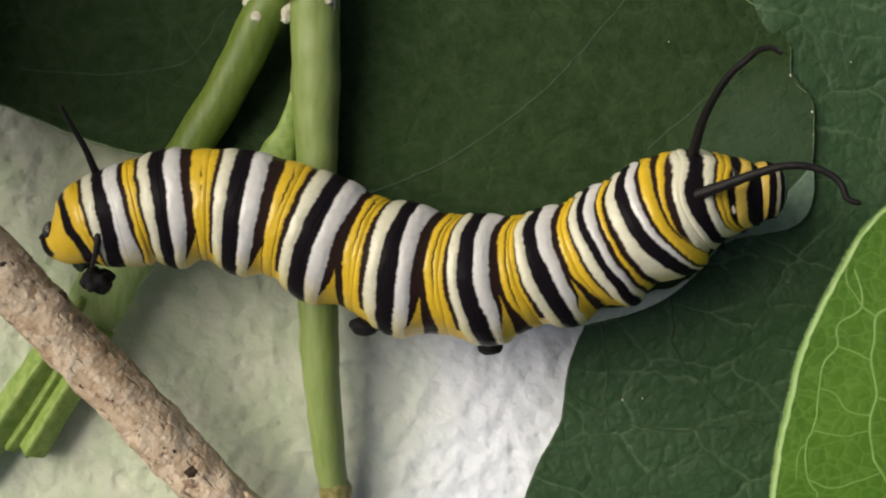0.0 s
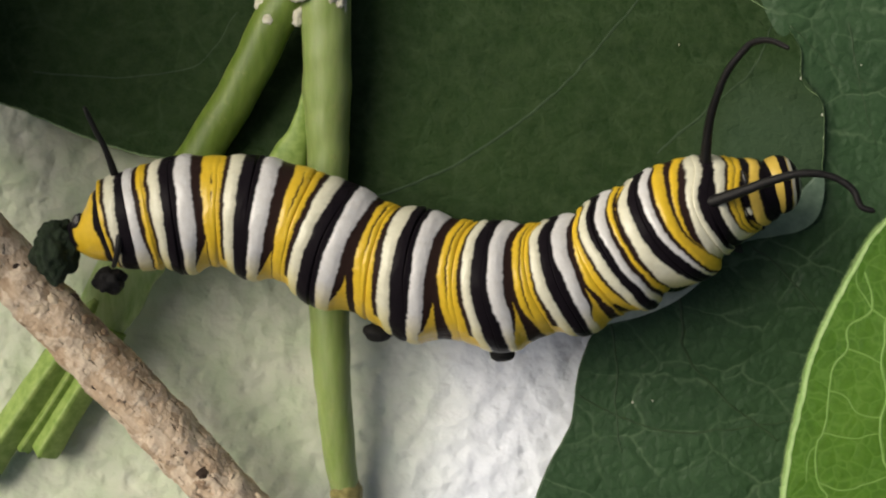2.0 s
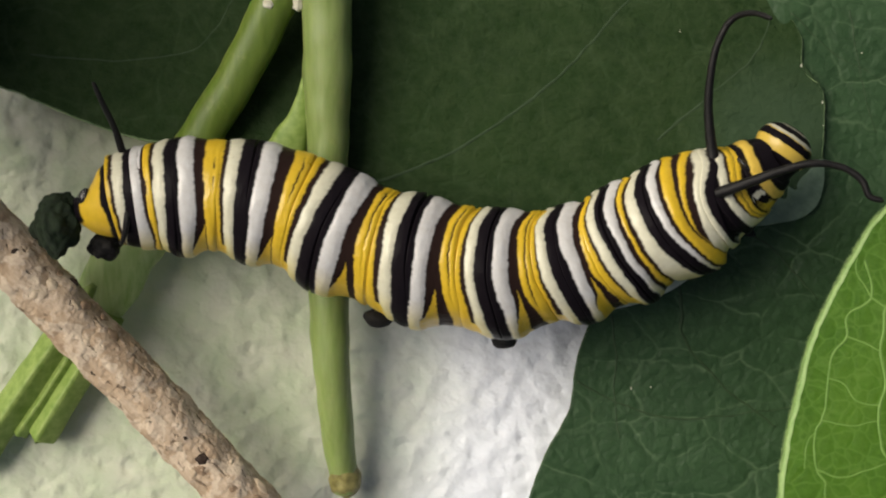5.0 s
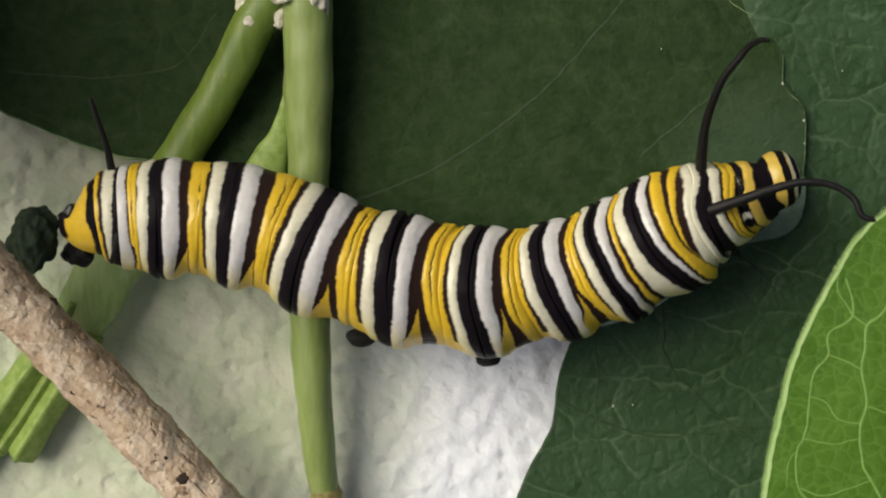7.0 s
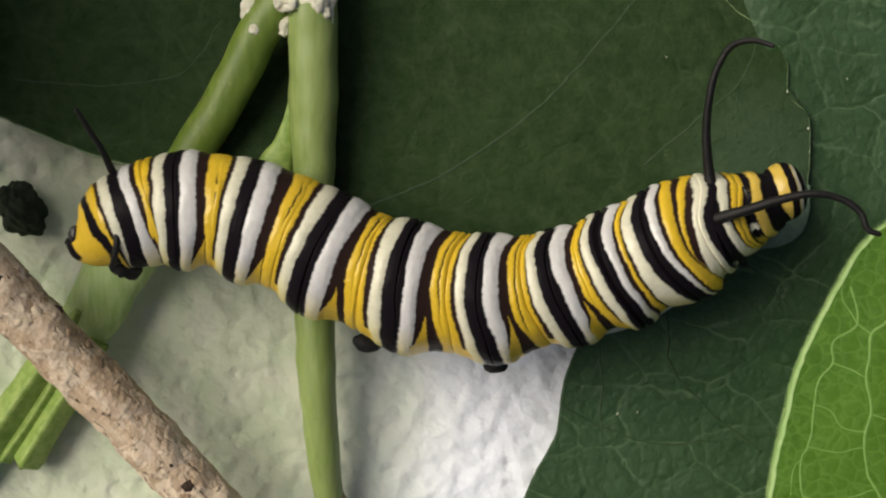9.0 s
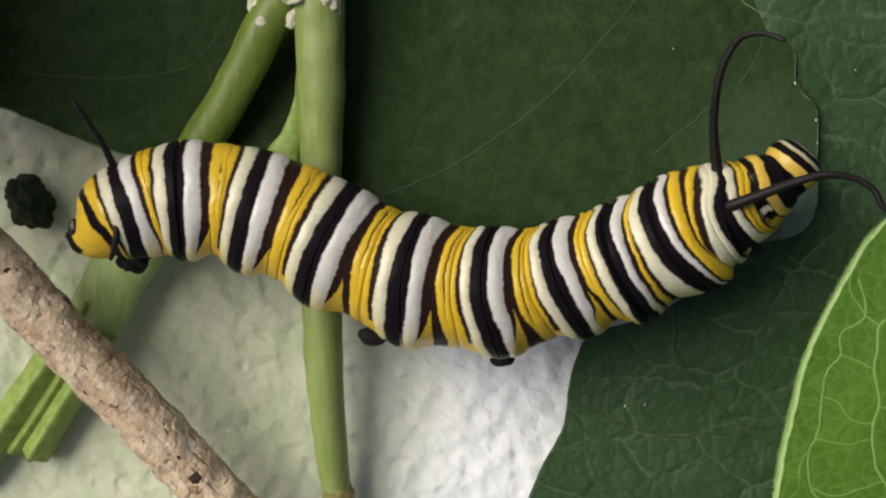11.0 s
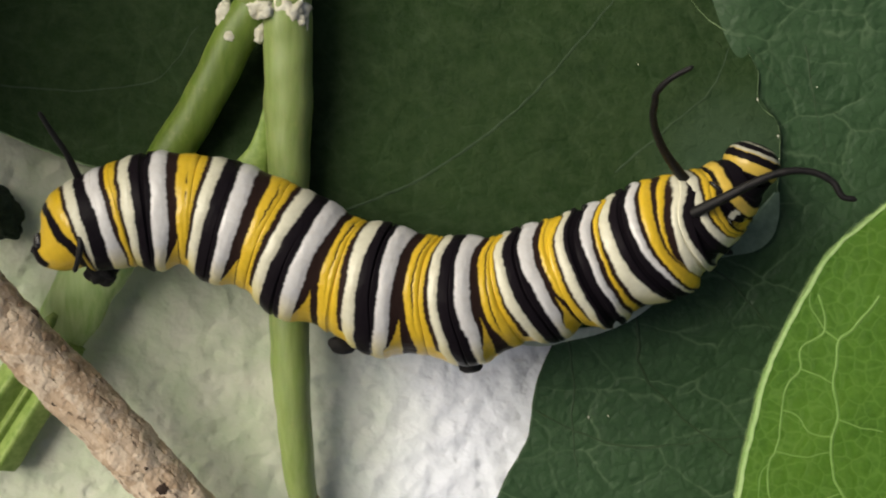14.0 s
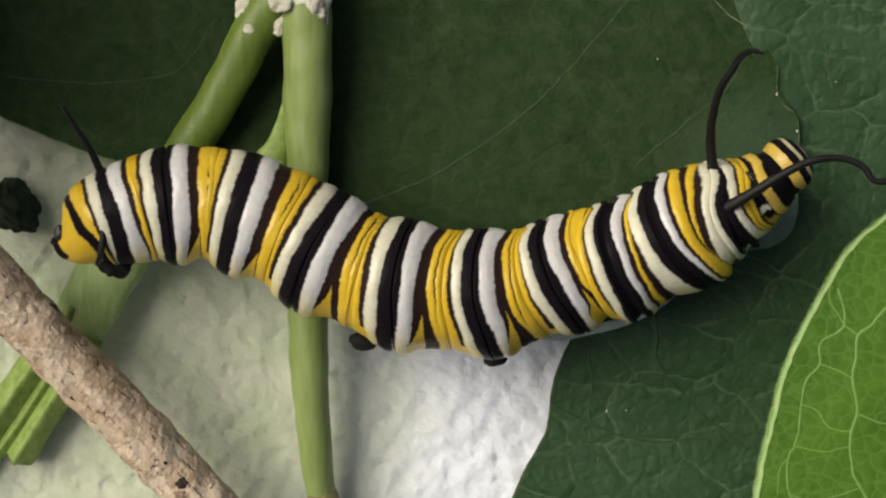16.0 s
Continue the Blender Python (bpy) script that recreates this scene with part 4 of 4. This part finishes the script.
    for k, x, y, z, dx, dy in ((11, 18.2, 1.5, 8.4, 1.3, -0.6), (11, 19.0, 1.9, 8.6, 1.4, -0.5), (10, 17.0, 0.6, 8.2, 1.3, -1.0)):
        leg = part("leg", tube("leg", [(0, 0.5, 0.3, 0.42), (0.15, 0, 0, 0.40), (dx * 0.4, dy * 0.4, -0.6, 0.28), (dx * 0.65, dy * 0.65, -1.1, 0.12), (dx * 0.7, dy * 0.7, -1.15, 0.03)], 12, 6), HEADBLACK, rings[k][0], "jointed black leg")
        leg.location = ((x - rings[k][1][0]) * MM, (y - rings[k][1][1]) * MM, (z - AXIS_Z) * MM)
    clasper = part("clasper", blob("clasper", 0.95, (1.0, 0.9, 0.8), 0.35, 0.6, 5.0), HEADBLACK, ob, "black gripping foot at the tail")
    clasper.location = (-21.7 * MM, -1.9 * MM, 7.9 * MM)
    return ob, halves, head, neck, feelers, clasper


def frass():
    bm = blob("frass_pellet", 1.55, (0.92, 1.2, 0.85), 0.34, 0.9, 11.0, 5)
    me = bpy.data.meshes.new("frass_pellet")
    bm.to_mesh(me)
    bm.free()
    for p in me.polygons:
        p.use_smooth = True
    me.materials.append(PELLET)
    ob = new("frass_pellet", me)
    return tagged(ob, "lumpy dark green dropping pushed out and fallen onto the towel", "dropping")


cat, halves, head, neck, feelers, clasper = caterpillar()
pellet = frass()

# ---- what moves ----
TIMES = [0, 0.5, 1, 1.5, 2, 2.5, 3, 3.5, 6, 6.5, 7, 7.5, 8, 8.5, 9, 11.5, 12, 12.5, 13, 13.5, 14, 14.5, 15, 15.5, 16]
# how far the body has shifted, in tenths of a millimetre (x y), at places along it
SHIFT = {
    0.2: "0 0 2 3 4 4 7 5 12 8 15 16 12 15 14 13 16 15 17 16 17 17 17 18 21 8 21 8 21 7 16 6 16 6 15 5 15 5 15 6 15 6 15 8 15 8 15 7 15 7",
    4.1: "0 0 1 0 1 -1 4 -1 5 0 8 6 9 7 8 4 13 6 15 5 16 6 16 5 16 8 13 8 12 8 6 9 5 10 5 9 5 9 6 10 5 10 5 11 7 11 7 10 6 10",
    6.6: "0 0 0 0 -1 -2 -1 -3 -1 -2 0 1 1 3 -1 1 3 2 3 1 4 1 4 0 13 7 12 9 12 10 9 11 10 11 9 11 9 11 9 11 9 12 10 12 10 13 10 12 10 12",
    10.2: "0 0 0 0 -1 -2 -1 -3 -1 -3 -1 -1 -1 1 -2 -2 -1 -3 0 -5 0 -5 -1 -5 7 2 7 5 7 6 5 9 4 10 5 10 5 11 6 11 5 11 5 11 5 11 5 11 5 11",
    14.0: "0 0 0 0 0 0 0 -1 -1 -1 0 0 0 2 -2 0 -2 -1 -2 -3 -2 -3 -2 -3 1 0 1 1 2 3 3 4 3 5 3 5 3 6 3 7 4 6 3 5 3 6 3 6 3 7",
    19.4: "0 0 0 -1 0 -2 1 -3 0 -3 1 -2 1 -2 -1 -3 -1 -3 -1 -4 -1 -4 0 -2 1 -2 1 -2 2 -1 2 -1 1 -1 2 0 2 2 2 2 2 1 2 0 2 1 2 0 2 0",
    24.2: "0 0 0 0 1 -2 2 -3 2 -2 3 -2 2 -2 2 -2 2 -1 3 -1 2 -1 3 -1 3 -2 3 -3 4 -1 3 -3 3 -1 3 0 4 1 4 2 5 1 4 -1 4 0 4 0 5 0",
    29.4: "0 0 0 0 2 -3 2 -4 2 -3 3 -5 3 -4 3 -4 5 -3 5 -3 5 -3 5 -2 6 -3 5 -3 6 -2 5 -3 5 -1 5 0 5 2 6 2 6 1 6 -1 7 1 7 1 8 2",
    33.6: "0 0 1 -1 2 -3 2 -4 3 -4 4 -6 4 -4 4 -5 7 -4 8 -3 8 -3 9 -2 9 -1 8 -3 9 -2 7 -1 7 3 7 5 7 5 9 5 9 5 9 3 10 7 11 6 12 7",
    36.2: "0 0 0 -1 1 -2 2 -2 2 -2 4 -4 4 -3 4 -5 8 -3 10 -3 10 -3 11 -3 12 -2 11 -3 11 -2 12 -2 13 3 13 3 13 4 14 4 15 4 16 2 17 6 19 5 20 5",
    41.0: "0 0 1 -2 0 -2 2 -3 2 -2 2 -4 4 -4 4 -6 8 -4 10 -2 10 -3 12 -2 11 -2 10 -4 12 -4 15 -2 17 0 17 1 16 2 15 1 18 2 18 1 20 6 22 6 24 6",
}
# how far the rolls that begin at these places are drawn along the body in the end, in millimetres
GATHER = {5.48: -0.22, 6.66: -0.42, 33.66: -0.34, 36.58: -0.30}
HEAD_TURN = "0 15 50 25 10 45 30 20 75 60 15 55 45 35 15 55 35 10 0 63 69 88 69 63 40"
# where the far horn's bend lies from its root, and its tip from the bend (x y, tenths of a millimetre)
FAR_BEND = "23 50 22 47 29 60 6 61 15 59 14 63 11 64 12 67 3 72 12 62 13 58 13 71 12 70 12 57 6 71 5 64 9 52 8 46 9 48 9 61 -26 42 -42 45 -34 44 -4 59 1 54"
FAR_TIP = "13 0 13 1 13 -1 27 4 21 -1 24 3 24 1 20 2 22 1 15 6 11 8 18 3 14 0 13 7 24 2 25 1 12 8 11 11 10 8 16 0 17 18 -7 17 28 14 17 9 9 7"
NEAR_HORN = "0 1 3 -1 0 0 -2 -5 4 2 0 4 3 -2 -2 4 6 4 1 6 9 12 -55 13 14"


# where the middle of the head is, in hundredths of a millimetre
HEAD_AT = "1987 360 1963 440 1967 566 2044 453 2012 415 2040 532 2075 464 2031 483 2041 600 2093 536 2119 489 2068 596 2113 567 2156 492 2126 467 2132 589 2183 545 2180 485 2148 443 2094 584 2111 688 2084 718 2127 752 2157 704 2206 655"
FAR_BASE = "0 0 1 -1 -4 -1 0 -2 1 -2 -1 -2 2 -1 3 -3 4 -1 7 0 8 -1 7 -1 8 0 9 -1 10 -2 10 0 14 2 16 2 15 2 12 1 12 1 11 0 11 7 13 8 17 6"
NEAR_BASE = "0 0 2 -2 -1 0 2 -3 2 -3 2 -2 4 -3 4 -6 9 -2 11 -1 12 -3 13 0 12 0 11 -3 13 -3 18 1 19 2 19 1 18 2 17 2 18 6 18 3 20 8 22 7 24 6"


def shifts(text):
    v = np.array([float(w) for w in text.split()]).reshape(-1, 2) / 10
    return v


def motions():
    keys = sorted(SHIFT)
    table = np.array([shifts(SHIFT[k]) for k in keys])

    def shift(s, i):
        return np.array([np.interp(s, keys, table[:, i, c]) for c in (0, 1)])

    faces = [float(w) for w in HEAD_TURN.split()]
    heads = shifts(HEAD_AT) / 10
    # the last rings bend in a chain from the chest to the head
    chest, nape = on_line(41.82)[0], on_line(44.06)[0]

    def turned(v, degrees):
        c, d = math.cos(radians(degrees)), math.sin(radians(degrees))
        return np.array((c * v[0] - d * v[1], d * v[0] + c * v[1]))

    def heading(v):
        return math.degrees(math.atan2(v[1], v[0]))

    for k, s0, s1, ob, origin in halves:
        rows = []
        for i, t in enumerate(TIMES):
            a0, a1 = on_line(s0)[0], on_line(s1)[0]
            b0, b1 = a0 + shift(s0, i), a1 + shift(s1, i)
            turn = heading(b1 - b0) - heading(a1 - a0)
            c = origin + 0.5 * (b0 - a0 + b1 - a1)
            # some folds close as the body draws together
            c = c + GATHER.get(s0, 0.0) * min(t / 11.0, 1.0) * (a1 - a0) / np.linalg.norm(a1 - a0)
            if s0 >= 41.82:
                at = chest + shift(41.82, i)
                bend = 0.6 * (heading(heads[i] - at) - heading(heads[0] - chest))
                turn, c = bend, at + turned(origin - chest, bend)
                if k == 11:
                    end = at + turned(nape - chest, bend)
                    turn = heading(heads[i] - end) - heading(heads[0] - nape)
                    c = end + (heads[i] - end) * np.linalg.norm(origin - nape) / np.linalg.norm(heads[0] - nape)
            rows.append((t, pose(c[0] * MM, c[1] * MM, AXIS_Z * MM, 0, 0, turn)))
        walk(ob, rows)
    rows = []
    for i, t in enumerate(TIMES):
        c = heads[i]
        rows.append((t, pose(c[0] * MM, c[1] * MM, (AXIS_Z - 0.1) * MM, 0, 0, faces[i])))
    walk(head, rows)
    ob, base = feelers["near_horn"]
    a, b = [float(w) for w in NEAR_HORN.split()], shifts(NEAR_BASE)
    walk(ob, [(t, pose((base[0] + b[i][0]) * MM, (base[1] + b[i][1]) * MM, base[2] * MM, 0, (-50 if t == 15 else 0), a[i])) for i, t in enumerate(TIMES)])
    # the far horn swings from its root and curls at its bend
    ob, base = feelers["far_horn"]
    tip, joint = feelers["far_horn_tip"]
    b = shifts(FAR_BASE)
    horn_rows, tip_rows = [], []
    for i, t in enumerate(TIMES):
        reach = []
        for length, text in ((7.3, FAR_BEND), (3.2, FAR_TIP)):
            x, y = shifts(text)[i]
            reach.append(Vector((x, y, math.sqrt(max(length**2 - x * x - y * y, 0.05)))).normalized())
        swing = Vector((2.3, 5.0, 4.8)).rotation_difference(reach[0])
        onward = swing @ Vector((0.85, 0.8, 0.85)).normalized()
        # the arc of the tip leaves the bend the way the horn arrives there
        across = reach[1].cross(onward).normalized()
        basis = Matrix((reach[1], across.cross(reach[1]), across)).transposed()
        horn_rows.append((t, Matrix.LocRotScale(Vector((base[0] + b[i][0], base[1] + b[i][1], base[2])) * MM, swing, None)))
        tip_rows.append((t, Matrix.LocRotScale(Vector(joint) * MM, swing.inverted() @ basis.to_quaternion(), None)))
    walk(ob, horn_rows)
    walk(tip, tip_rows)
    ob, base = feelers["near_tail_horn"]
    rows = []
    for i, t in enumerate(TIMES):
        m = shift(3.9, i)
        rows.append((t, pose((base[0] + m[0]) * MM, (base[1] + m[1]) * MM, base[2] * MM)))
    walk(ob, rows)
    for key, s in (("far_tail_horn", 4.4),):
        ob, base = feelers[key]
        tip = shifts(TAIL_TIP)
        rows = []
        for i, t in enumerate(TIMES):
            m = shift(s, i)
            lean = -math.degrees((tip[i][0] - m[0]) / 4.2)
            rows.append((t, pose((base[0] + m[0]) * MM, (base[1] + m[1]) * MM, base[2] * MM, 0, 0, lean)))
        walk(ob, rows)
    foot = shifts(CLASPER)
    walk(clasper, [(t, pose((-21.7 + foot[i][0]) * MM, (-1.9 + foot[i][1]) * MM, 7.9 * MM)) for i, t in enumerate(TIMES)])
    fall = [(0, -22.4, 0.9, 9.4), (0.3, -23.0, 0.75, 9.4), (1, -24.4, 0.25, 9.5), (1.5, -24.6, 0.1, 9.5), (2, -24.75, 0.1, 9.5), (2.5, -24.7, 0.6, 9.5), (3.5, -24.7, 0.65, 9.5),
            (6, -24.6, 0.95, 9.5), (7, -24.8, 1.15, 9.5), (7.133, -25.2, 1.3, 9.3), (7.2, -26.2, 1.9, 6.5), (7.267, -27.9, 3.4, 1.5), (7.5, -27.95, 3.45, 1.45), (16, -27.95, 3.45, 1.45)]
    walk(pellet, [(t, pose(x * MM, y * MM, z * MM, 0, 0, (0 if t < 7.15 else 40))) for t, x, y, z in fall])


TAIL_TIP = "0 0 1 0 2 0 6 -1 7 0 13 7 13 10 10 5 17 6 22 4 23 6 23 5 17 7 11 8 10 6 3 7 2 8 2 7 3 6 2 7 3 7 3 10 3 11 4 10 4 8"
CLASPER = "0 0 1 0 0 0 1 0 0 1 0 7 0 10 -1 11 -5 17 -8 20 -6 21 3 16 21 17 23 19 21 18 20 17 20 17 19 17 19 17 20 17 20 17 19 19 17 19 16 19 17 18"


motions()
